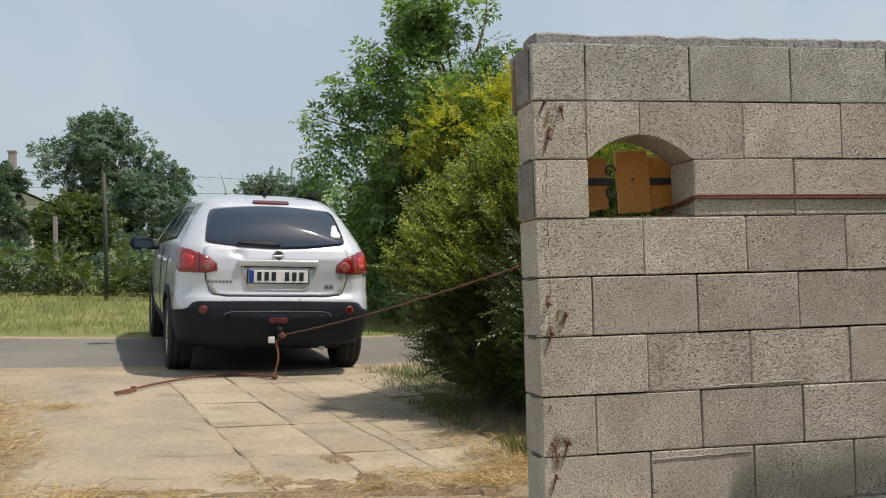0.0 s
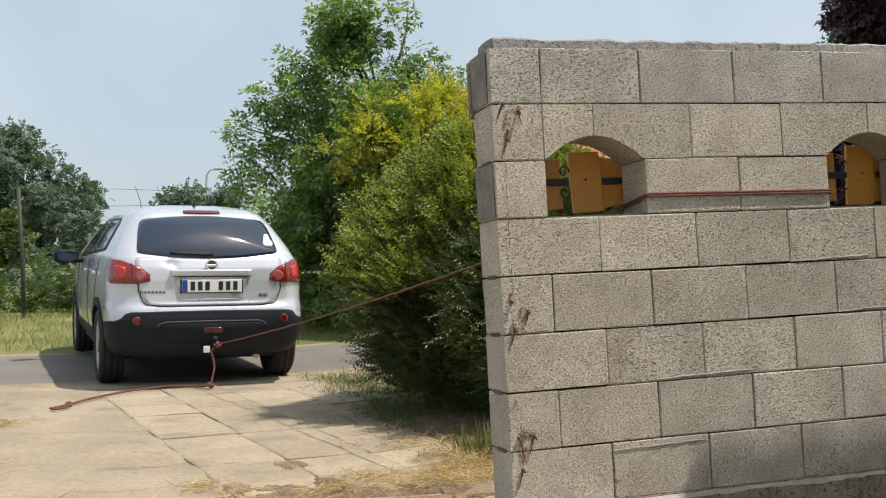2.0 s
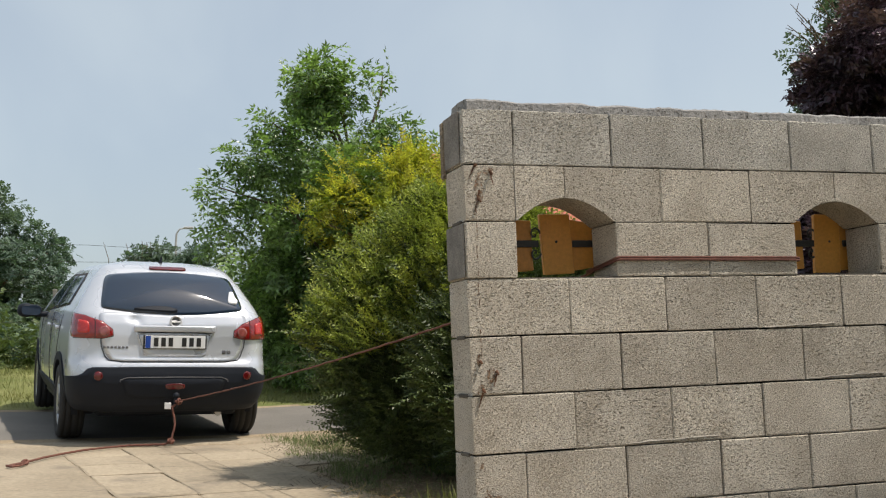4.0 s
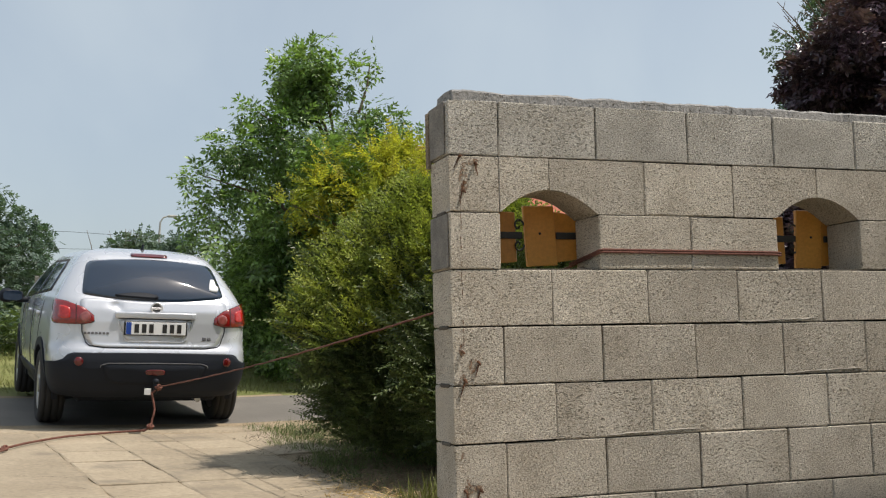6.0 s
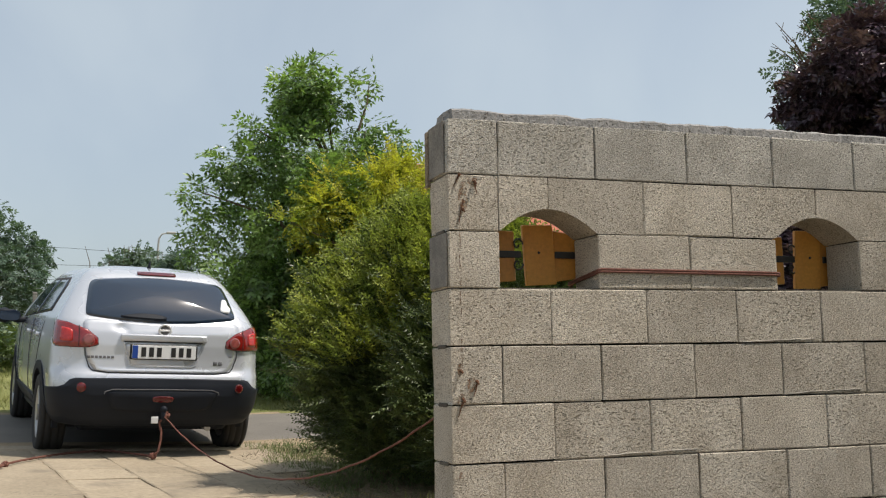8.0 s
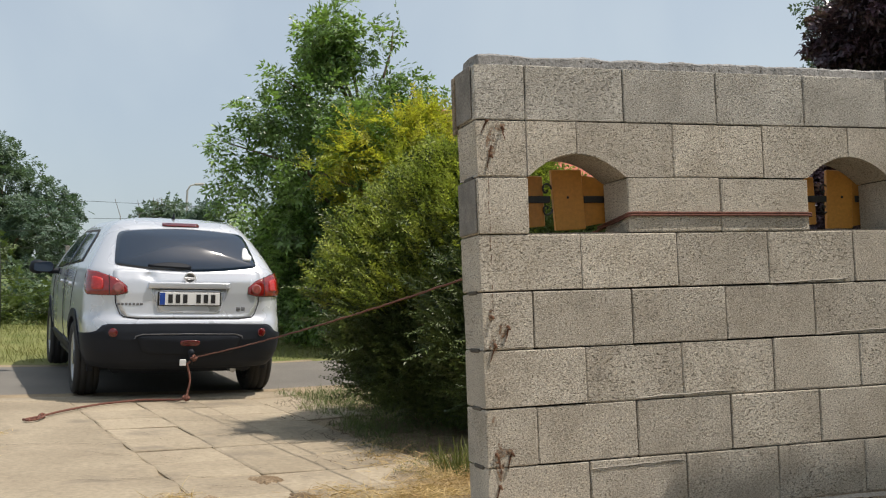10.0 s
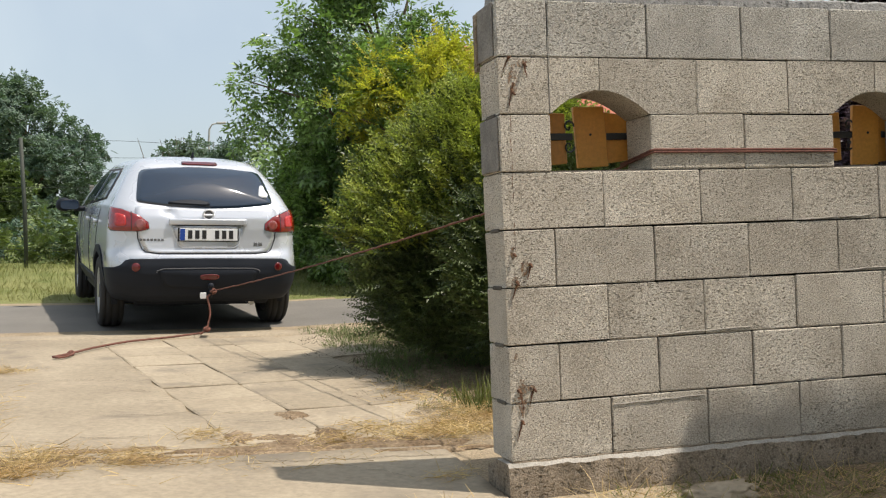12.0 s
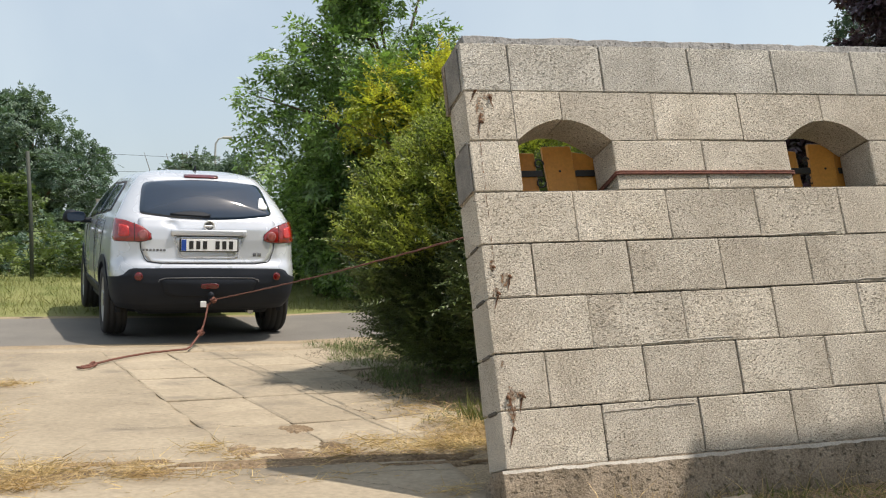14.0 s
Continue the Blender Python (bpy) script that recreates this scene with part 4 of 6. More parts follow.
        lamp = patch("tail_lamp", rounded([(sx * a, b) for a, b in pts], 0.3), LAMP_RED, car, 0.016, 0.03, 8, 0.008, "red wrap-round tail lamp")
        ring = [(sx * 0.612 + 0.045 * math.cos(a), 0.985 + 0.044 * math.sin(a)) for a in np.linspace(0, 2 * math.pi, 22)[:-1]]
        patch("reversing_lens", ring, LAMP_CLEAR, lamp, 0.028, 0.02, 4, 0.004, "pale round lens")
        patch("lamp_chamber", rounded([(sx * a, b) for a, b in ((0.73, 0.965), (0.73, 1.055), (0.83, 1.075), (0.83, 0.965))], 0.25), LAMP_BRIGHT, lamp, 0.0285, 0.012, 4, 0.002, "bright red lamp chamber")
        seam("lamp_split", [(sx * 0.685, 0.93), (sx * 0.685, 1.09)], SEAM, lamp, 0.006, 0.022)
        seam("lamp_surround", [(sx * a, b) for a, b in pts + pts[:1]], SEAM, lamp, 0.008, 0.003)
    # third brake lamp, aerial
    patch("brake_lamp", rounded([(-0.17, 1.527), (0.17, 1.527), (0.165, 1.552), (-0.165, 1.552)], 0.2), LAMP_DARK, car, 0.012, 0.02, 4, label="long dark red high brake lamp")
    bm = bmesh.new()
    tube(bm, [(0, 0.95, 1.60), (0, 0.93, 1.625), (0, 0.90, 1.66)], [0.022, 0.012, 0.006], 8)
    part("aerial", bm, PLASTIC, car)
    # side windows, pillars, doors, sills
    def side_s(y, z, sx):
        r, w, c = (float(np.interp(z, CZ, k)) for k in (C_REAR, C_HALF, C_ROUND))
        return sx * (w - c + c * math.pi / 2 + y - r - c)

    for sx in (-1, 1):
        for name, poly in (("side_window", [(0.98, 1.20), (1.75, 1.15), (1.75, 1.46), (1.2, 1.465), (1.05, 1.40)]), ("side_window", [(1.83, 1.15), (2.85, 1.10), (2.45, 1.40), (2.25, 1.46), (1.83, 1.465)])):
            patch(name, rounded([(side_s(y, z, sx), z) for y, z in poly], 0.12), TINT, car, 0.006, 0.012, 6)
        patch("window_surround", [(side_s(y, z, sx), z) for y, z in ((0.90, 1.19), (2.95, 1.085), (2.48, 1.43), (2.25, 1.485), (1.2, 1.49), (1.0, 1.42))], SEAM, car, 0.003, 0.01, 6)
        for y0, y1 in ((1.02, 1.80), (1.80, 2.95)):
            z0, z1 = 0.45, 1.10
            seam("door_gap", [(side_s(y0, z1, sx), z1), (side_s(y0 + (0.22 if y0 < 1.5 else 0), z0, sx), z0), (side_s(y1, z0, sx), z0), (side_s(y1, z1, sx), z1)], SEAM, car, 0.007, 0.001)
            q = side_s(y0 + 0.08, 0.98, sx)
            patch("door_handle", rounded([(q, 0.965), (q + sx * 0.20, 0.965), (q + sx * 0.20, 0.995), (q, 0.995)], 0.3), PAINT, car, 0.035, 0.03, 4)
        patch("sill", [(side_s(1.26, 0.44, sx), 0.44), (side_s(3.05, 0.44, sx), 0.44), (side_s(3.05, 0.31, sx), 0.31), (side_s(1.26, 0.31, sx), 0.31)], PLASTIC, car, 0.012, 0.04, 4)
        for yw in AXLES:
            bm = bmesh.new()
            inner, outer = [], []
            for a in np.linspace(-0.35, math.pi + 0.35, 30):
                for rad, store in ((0.365, inner), (0.435, outer)):
                    y, z = yw + rad * math.cos(a), 0.335 + rad * math.sin(a)
                    z = max(z, 0.24)
                    p = skin(side_s(y, max(z, 0.30), sx), max(z, 0.30))
                    p.z = z
                    store.append((bm.verts.new(p + Vector((sx * 0.014, 0, 0))), bm.verts.new(p - Vector((sx * (0.20 if store is inner else 0.03), 0, 0)))))
            for i in range(len(inner) - 1):
                bm.faces.new((inner[i][0], inner[i + 1][0], outer[i + 1][0], outer[i][0]))
                bm.faces.new((inner[i][0], inner[i][1], inner[i + 1][1], inner[i + 1][0]))
                bm.faces.new((outer[i][0], outer[i + 1][0], outer[i + 1][1], outer[i][1]))
            part("wheel_arch", bm, PLASTIC, car)
        bm = bmesh.new()
        bmesh.ops.create_uvsphere(bm, u_segments=20, v_segments=14, radius=1.0)
        for v in bm.verts:
            c = v.co
            v.co = Vector((math.copysign(abs(c.x) ** 0.7, c.x) * (0.125 if c.z < 0.2 else 0.118), math.copysign(abs(c.y) ** 0.8, c.y) * 0.08, math.copysign(abs(c.z) ** 0.6, c.z) * (0.075 if c.x * sx > 0 else 0.06)))
        bmesh.ops.transform(bm, matrix=Matrix.Translation((sx * 1.03, 2.68, 1.10)) @ Matrix.Rotation(-sx * 0.2, 4, "Z"), verts=bm.verts)
        tube(bm, [(sx * 0.84, 2.66, 1.06), (sx * 0.97, 2.68, 1.06)], 0.03, 8)
        mirror = part("mirror", bm, PLASTIC, car, "black door mirror", smooth=True)
        bm = bmesh.new()
        prism(bm, rounded([(-0.095, -0.045), (0.095, -0.05), (0.095, 0.055), (-0.095, 0.045)], 0.3), -0.003, 0.003)
        bmesh.ops.transform(bm, matrix=Matrix.Translation((sx * 1.02, 2.602, 1.10)) @ Matrix.Rotation(-sx * 0.2, 4, "Z"), verts=bm.verts)
        part("mirror_glass", bm, TINT, mirror)
        for yw in AXLES:
            WHEELS.append((build_wheel(car, sx * 0.775, yw, sx), sx * 0.775, yw))
    # tow bar under the bumper
    bm = bmesh.new()
    tube(bm, [(0, 0.35, 0.34), (0, 0.05, 0.34), (0, -0.06, 0.355), (0, -0.085, 0.39), (0, -0.085, 0.43)], 0.019, 10)
    bmesh.ops.create_uvsphere(bm, u_segments=14, v_segments=10, radius=0.027, matrix=Matrix.Translation((0, -0.085, 0.45)))
    part("tow_bar", bm, PLASTIC, car, smooth=True)
    bm = bmesh.new()
    box(bm, -0.085, -0.03, -0.03, -0.02, 0.33, 0.385, 0.003)
    part("tow_socket", bm, WHITE_FILM, car, "pale trailer socket")
    bm = bmesh.new()
    tube(bm, [(0.42, 0.5, 0.29), (0.42, 0.16, 0.27)], 0.028, 10)
    part("exhaust", bm, ALLOY, car)
    return car


# ---- what moves ----
# seconds, distance along the drive, heading
CAR_ROWS = [(0.0, 5.40, 7.0), (0.5, 5.42, 7.0), (1.0, 5.42, 7.1), (1.5, 5.43, 7.1), (2.0, 5.47, 7.2), (3.0, 5.56, 7.2), (4.2, 5.62, 7.1), (5.5, 5.67, 7.1), (6.5, 5.76, 7.1), (7.0, 5.58, 7.2),
            (7.5, 5.26, 7.4), (8.2, 5.08, 7.4), (9.0, 5.20, 7.4), (9.8, 5.49, 7.4), (10.5, 5.54, 7.4), (11.0, 5.70, 7.3), (11.5, 5.82, 7.1), (12.0, 5.83, 7.1), (12.5, 5.85, 7.1),
            (13.0, 5.94, 7.1), (13.5, 6.03, 7.0), (14.0, 6.16, 6.9)]


def car_pose(y, yaw):
    return pose(-0.785 - 0.07 * (y - 5.5), y, 0.265 + 0.11 * (y - 5.45), 4.3, 2.05, yaw)


LEAN = [(0.0, 0.0), (12.9, 0.0), (13.1, 0.25), (13.3, 1.0), (13.4, 1.75), (13.5, 2.7), (13.6, 3.9), (13.7, 5.5), (13.8, 7.7), (13.9, 10.6), (14.0, 14.2)]


def wall_pose(a):
    return Matrix.Translation(PIVOT) @ pose(-0.003 * a, 0, 0, -a, 0, 0)


# ---- rope ----
HITCH = Vector((0.0, -0.085, 0.40))
SAG = ((0.0, 0.05), (6.7, 0.05), (7.0, 0.09), (7.3, 0.20), (7.5, 0.34), (7.7, 0.52), (8.3, 0.72), (9.0, 0.55), (9.5, 0.15), (9.8, 0.05), (14.0, 0.03))
ROPE_TIMES = (0.0, 1.0, 2.0, 3.0, 4.2, 5.5, 6.5, 6.8, 7.0, 7.25, 7.5, 7.75, 8.2, 8.6, 9.0, 9.4, 9.8, 10.5, 11.0, 11.5, 12.5, 13.0, 13.5, 14.0)


def table(rows, t, column=1):
    return float(np.interp(t, [r[0] for r in rows], [r[column] for r in rows]))


def hitch_at(t):
    return car_pose(*(table(CAR_ROWS, t, c) for c in (1, 2))) @ HITCH


def taut_points(t, n):
    a = wall_pose(table(LEAN, t)) @ (Vector((0.655, 0.24, 1.315)) - PIVOT)
    b, sag = hitch_at(t), table(SAG, t)
    return [a.lerp(b, i / n) - Vector((0, 0, 4 * sag * (i / n) * (1 - i / n))) for i in range(n + 1)]


def tail_points(t, n):
    h = hitch_at(t)
    pull = smoothstep(12.8, 14.0, t)
    def on(x, y):
        return Vector((x, y, level(x, y) + 0.018))
    k = h + Vector((-0.055, -0.04, -0.36)).lerp(Vector((-0.10, -0.12, -0.28)), pull)
    k.z = max(k.z, level(k.x, k.y) + 0.03)
    ctrl = [h + Vector((0.02, 0, 0.0)), h + Vector((-0.035, -0.01, -0.05)), h.lerp(k, 0.5) + Vector((0.02 - 0.02 * pull, 0, 0)), k]
    for x, y in ((-1.16, 5.52), (-1.33, 5.40), (-1.50, 5.27), (-1.66, 5.05), (-1.80, 4.82), (-1.86, 4.68), (-1.94, 4.52), (-2.02, 4.40), (-1.99, 4.34), (-1.93, 4.40), (-1.89, 4.54)):
        ctrl.append(on(x + 0.13 * pull, y + 0.12 * pull))
    d = [0.0]
    for a, b in zip(ctrl, ctrl[1:]):
        d.append(d[-1] + (b - a).length)
    out = []
    for i in range(n + 1):
        s = d[-1] * i / n
        j = min(max(int(np.searchsorted(d, s)) - 1, 0), len(ctrl) - 2)
        out.append(ctrl[j].lerp(ctrl[j + 1], (s - d[j]) / max(d[j + 1] - d[j], 1e-6)))
    return out


ROPE_PIECES = []


def build_rope():
    rope = thing("tow_rope", "worn red tow rope tied from the car to the wall", "rope")

    def chain(name, points, n, r):
        paths = [(t, points(t, n)) for t in ROPE_TIMES]
        for i in range(n):
            size = max((p[i + 1] - p[i]).length for _, p in paths) + 0.012
            bm = bmesh.new()
            m = max(int(size / 0.05), 3)
            tube(bm, [(0.0015 * math.sin(6 * k), size * (k / m - 0.5), 0.0015 * math.cos(5 * k)) for k in range(m + 1)], [r * 0.8] + [r] * (m - 1) + [r * 0.8], 7)
            ob = part(name, bm, ROPE, rope, smooth=True)
            rows = []
            for t, p in paths:
                q = (p[i + 1] - p[i]).to_track_quat("Y", "Z").to_matrix().to_4x4()
                rows.append((t, Matrix.Translation((p[i] + p[i + 1]) / 2) @ q))
            ROPE_PIECES.append((ob, rows))

    chain("strand", taut_points, 14, 0.0055)
    chain("tail", tail_points, 34, 0.0092)
    # knots: one on the tow bar, one where the tail meets the drive, one at its end
    for which, r in ((0, 0.028), (5, 0.026), (27, 0.02)):
        bm = bmesh.new()
        for a in range(3):
            pts = [Matrix.Rotation(a * 1.1, 3, (1, 0.4 * a, 0.7)) @ Vector((r * math.cos(q), r * 0.8 * math.sin(q), 0.006 * math.sin(2 * q))) for q in np.linspace(0, 2 * math.pi, 13)[:-1]]
            tube(bm, pts, 0.010, 6, closed=True)
        ob = part("knot", bm, ROPE, rope, smooth=True)
        ROPE_PIECES.append((ob, [(t, Matrix.Translation(tail_points(t, 34)[which])) for t in ROPE_TIMES]))
    # the loop that passes through both openings and across the wall's face
    for dz, dy in ((0.0, 0.0), (0.010, 0.002)):
        bm = bmesh.new()
        pts = [(0.64, 0.25, 1.315 + dz), (0.652, 0.10, 1.335 + dz), (0.657, -0.004, 1.35 + dz), (0.675, -0.0065 + dy, 1.353 + dz)]
        pts += [(0.675 + 0.05 * i, -0.0062 + dy, 1.353 + dz - 0.006 * i / 17) for i in range(1, 17)]
        pts += [(1.525, -0.0065 + dy, 1.347 + dz), (1.546, -0.004, 1.345 + dz), (1.552, 0.10, 1.34 + dz), (1.56, 0.25, 1.335 + dz)]
        tube(bm, [Vector(p) - PIVOT for p in pts], 0.0052, 7)
        ROPE_PIECES.append((part("loop", bm, ROPE, rope, smooth=True), [(t, wall_pose(a)) for t, a in LEAN]))


DAMP = material("damp_cement", (0.17, 0.16, 0.145), (0.25, 0.235, 0.21), 12, 150, 0.95, 0.8, contrast=0.35, depth=0.005, spec=0.2)


# ---- parts fixed to the wall ----
def build_shutters(wall):
    for boards in (
        ([(0.425, 1.575), (0.568, 1.577), (0.582, 1.318), (0.440, 1.312)], [(0.20, 1.555), (0.392, 1.549), (0.398, 1.333), (0.20, 1.318)], [(0.574, 1.556), (0.80, 1.522), (0.80, 1.362), (0.584, 1.330)]),
        ([(1.828, 1.584), (1.970, 1.583), (1.957, 1.308), (1.815, 1.308)], [(1.60, 1.560), (1.765, 1.552), (1.770, 1.330), (1.60, 1.320)], [(1.974, 1.570), (2.14, 1.530), (2.12, 1.335), (1.962, 1.318)]),
    ):
        sh = new("shutter")
        sh.parent = wall
        sh["label"] = "orange-stained wooden boards with a black iron band"
        sh.location = -PIVOT
        for i, poly in enumerate(boards):
            bm = bmesh.new()
            y = 0.245 if i == 0 else 0.262
            prism(bm, poly, y, y + (0.022 if i == 0 else 0.018))
            bmesh.ops.bevel(bm, geom=bm.edges[:], offset=0.003, segments=1, affect="EDGES")
            part("board", bm, WOOD, sh)
        x0 = boards[0][0][0]
        bm = bmesh.new()
        box(bm, x0 - 0.22, x0 - 0.004, 0.250, 0.258, 1.432, 1.462, 0.002)
        box(bm, x0 + 0.155, x0 + 0.34, 0.250, 0.258, 1.432, 1.462, 0.002)
        part("iron_band", bm, IRON, sh)
        for z, d in ((1.490, 1), (1.405, -1)):
            bm = bmesh.new()
            pts = [(x0 - 0.022 + (0.026 - 0.0042 * a) * math.cos(a * 1.2), 0.252, z + d * (0.030 - 0.0042 * a) * math.sin(a * 1.2)) for a in np.arange(0, 5.6, 0.35)]
            tube(bm, pts, 0.0042, 6)
            part("iron_scroll", bm, IRON, sh)
        bm = bmesh.new()
        bmesh.ops.create_icosphere(bm, subdivisions=2, radius=0.006, matrix=Matrix.Translation((x0 + 0.075, 0.244, 1.455)))
        part("knot_hole", bm, IRON, sh)


def build_wall_marks(wall):
    """Rusty pin stubs with their stains near the wall's end, an old groove, cement smears and chips."""
    def splash(name, x, z, w, h, mat, seed, n=26, jag=0.35):
        bm = bmesh.new()
        c = bm.verts.new((x, -0.0045, z))
        ring = []
        for i in range(n):
            a = 2 * math.pi * i / n
            r = 1 + jag * noise.noise((math.cos(a) * 2.2 + seed * 7.3, math.sin(a) * 2.2, seed))+ 0.2 * noise.noise((math.cos(a) * 7 + seed, math.sin(a) * 7, 1))
            ring.append(bm.verts.new((x + w * r * math.cos(a), -0.0036, z + h * r * math.sin(a))))
        for i in range(n):
            bm.faces.new((c, ring[i], ring[(i + 1) % n]))
        ob = part(name, bm, mat, wall)
        ob.location = -PIVOT
        return ob

    def pin(x, z, out=0.035, drop=0.0, r=0.005):
        out *= 0.6
        bm = bmesh.new()
        tube(bm, [(x, 0.01, z), (x, -out * 0.6, z), (x + 0.004, -out, z - drop)], [r, r, r * 0.8], 7)
        bmesh.ops.create_icosphere(bm, subdivisions=1, radius=r * 1.5, matrix=Matrix.Translation((x, -0.006, z)))
        ob = part("pin_stub", bm, RUST, wall, "rusty pin stub")
        ob.location = -PIVOT

    def zrow(k, f):
        return BASE + (k + f) * H

    # upper, middle and lower hinge points
    splash("rust_stain", 0.066, zrow(6, 0.60), 0.020, 0.060, STAIN, 1)
    splash("rust_stain", 0.105, zrow(6, 0.88), 0.022, 0.016, STAIN, 2)
    for x, z, d in ((0.063, zrow(6, 0.37), 0.01), (0.115, zrow(6, 0.87), 0.012), (0.05, zrow(6, 0.98), 0.0)):
        pin(x, z, 0.030, d)
    splash("rust_stain", 0.085, zrow(3, 0.33), 0.018, 0.030, STAIN, 3)
    splash("rust_stain", 0.045, zrow(3, 0.08), 0.018, 0.030, STAIN, 4)
    splash("rust_stain", 0.040, zrow(3, 0.60), 0.012, 0.025, STAIN, 5)
    for x, z, d in ((0.108, zrow(3, 0.40), 0.012), (0.05, zrow(3, 0.10), 0.012), (0.042, zrow(3, 0.58), 0.008)):
        pin(x, z, 0.030, d)
    splash("rust_stain", 0.055, zrow(1, 0.10), 0.018, 0.070, STAIN, 6)
    splash("rust_stain", 0.080, zrow(1, 0.28), 0.045, 0.012, STAIN, 7)
    for x, z, d in ((0.040, zrow(1, 0.24), 0.01), (0.105, zrow(1, 0.24), 0.01), (0.050, zrow(0, 0.70), 0.012)):
        pin(x, z, 0.032, d)
    splash("groove_stain", 0.036, zrow(1, 0.80), 0.010, 0.020, STAIN, 8)
    # the groove left by an old post: short dark strokes, one to a course
    for k, f0, f1 in ((5, 0.05, 0.30), (5, 0.36, 0.62), (5, 0.70, 0.97), (4, 0.05, 0.22), (4, 0.50, 0.97), (3, 0.62, 0.98), (6, 0.02, 0.2)):
        bm = bmesh.new()
        pts = []
        for i in range(9):
            z = zrow(k, f0 + (f1 - f0) * i / 8)
            pts.append((0.048 + 0.004 * noise.noise((z * 14, k, 2)), z, 0.0018 + 0.0022 * abs(noise.noise((z * 45, k, 9)))))
        a = [bm.verts.new((x - w, -0.0042, z)) for x, z, w in pts]
        b = [bm.verts.new((x + w, -0.0042, z)) for x, z, w in pts]
        for i in range(8):
            bm.faces.new((a[i], b[i], b[i + 1], a[i + 1]))
        ob = part("groove", bm, STAIN, wall)
        ob.location = -PIVOT
    # cement smears along a few joints
    for x0, x1, z in ((0.45, 0.86, zrow(0, 0.86)), (0.22 * 3 + 0.01, 1.09, zrow(2, 0.045)), (1.56, 1.95, zrow(3, 0.045)), (1.34, 1.72, zrow(4, 0.03))):
        bm = bmesh.new()
        pts = [(x0 + (x1 - x0) * i / 16, z + 0.004 * noise.noise((i * 0.6, z * 9, 4)) + 0.01 * (i / 16)) for i in range(17)]
        tube(bm, [(x, 0.0005, q) for x, q in pts], [0.0028 + 0.0022 * abs(noise.noise((i * 0.9, z, 1))) for i in range(17)], 5)
        ob = part("cement_smear", bm, LEDGE, wall, "thin pale ridge of cement")
        ob.location = -PIVOT
    # pale mortar pressed into two upright joints near the end
    for k, f0, f1 in ((6, 0.03, 0.98), (7, 0.0, 0.35)):
        bm = bmesh.new()
        pts = [(0.221 + 0.0015 * noise.noise((i * 0.7, k, 3)), 0.0015, zrow(k, f0 + (f1 - f0) * i / 14)) for i in range(15)]
        tube(bm, pts, [0.0026 + 0.0016 * noise.noise((i * 0.8, k, 6)) for i in range(15)], 6)
        ob = part("joint_mortar", bm, LEDGE, wall, "pale mortar line")
        ob.location = -PIVOT
    # thin streaks below the pins: rust, with the pins' slanting shadows painted in
    for x, z, dx, dz in ((0.066, zrow(6, 0.55), -0.02, -0.09), (0.05, zrow(6, 0.98), -0.025, -0.05), (0.115, zrow(6, 0.85), 0.012, -0.05), (0.05, zrow(3, 0.06), -0.022, -0.06),
                         (0.108, zrow(3, 0.36), -0.012, -0.05), (0.048, zrow(1, 0.2), 0.012, -0.08), (0.10, zrow(1, 0.22), -0.015, -0.06), (0.050, zrow(0, 0.68), -0.022, -0.07)):
        bm = bmesh.new()
        pts = [(x + dx * i / 6 + 0.003 * noise.noise((i, x * 40, z)), z + dz * i / 6, 0.0045 * (1 - i / 8)) for i in range(7)]
        a = [bm.verts.new((p - w, -0.0046, q)) for p, q, w in pts]
        b = [bm.verts.new((p + w, -0.0046, q)) for p, q, w in pts]
        for i in range(6):
            bm.faces.new((a[i], b[i], b[i + 1], a[i + 1]))
        ob = part("rust_trickle", bm, RUST, wall)
        ob.location = -PIVOT
    # thin damp cement skin on two of the end blocks
    for k, y0 in ((7, 0.03), (5, 0.012)):
        bm = bmesh.new()
        box(bm, -0.006, 0.002, y0, T - 0.008, zrow(k, 0.03), zrow(k, 0.97), 0.003)
        ob = part("cement_skin", bm, DAMP, wall, "dark damp cement skin")
        ob.location = -PIVOT
    # dark slots at the end of the bed joints
    for k in (1, 2, 3, 4, 6):
        bm = bmesh.new()
        box(bm, -0.003, 0.03, 0.05, 0.15, zrow(k, -0.035), zrow(k, 0.035), 0.004)
        ob = part("bed_slot", bm, CORE, wall)
        ob.location = -PIVOT
    # thin upright board left at the back of the top course
    bm = bmesh.new()
    box(bm, -0.014, 0.004, T - 0.02, T + 0.012, zrow(7, -0.1), zrow(7, 0.93), 0.003)
    ob = part("edge_strip", bm, PLINTH, wall)
    ob.location = -PIVOT


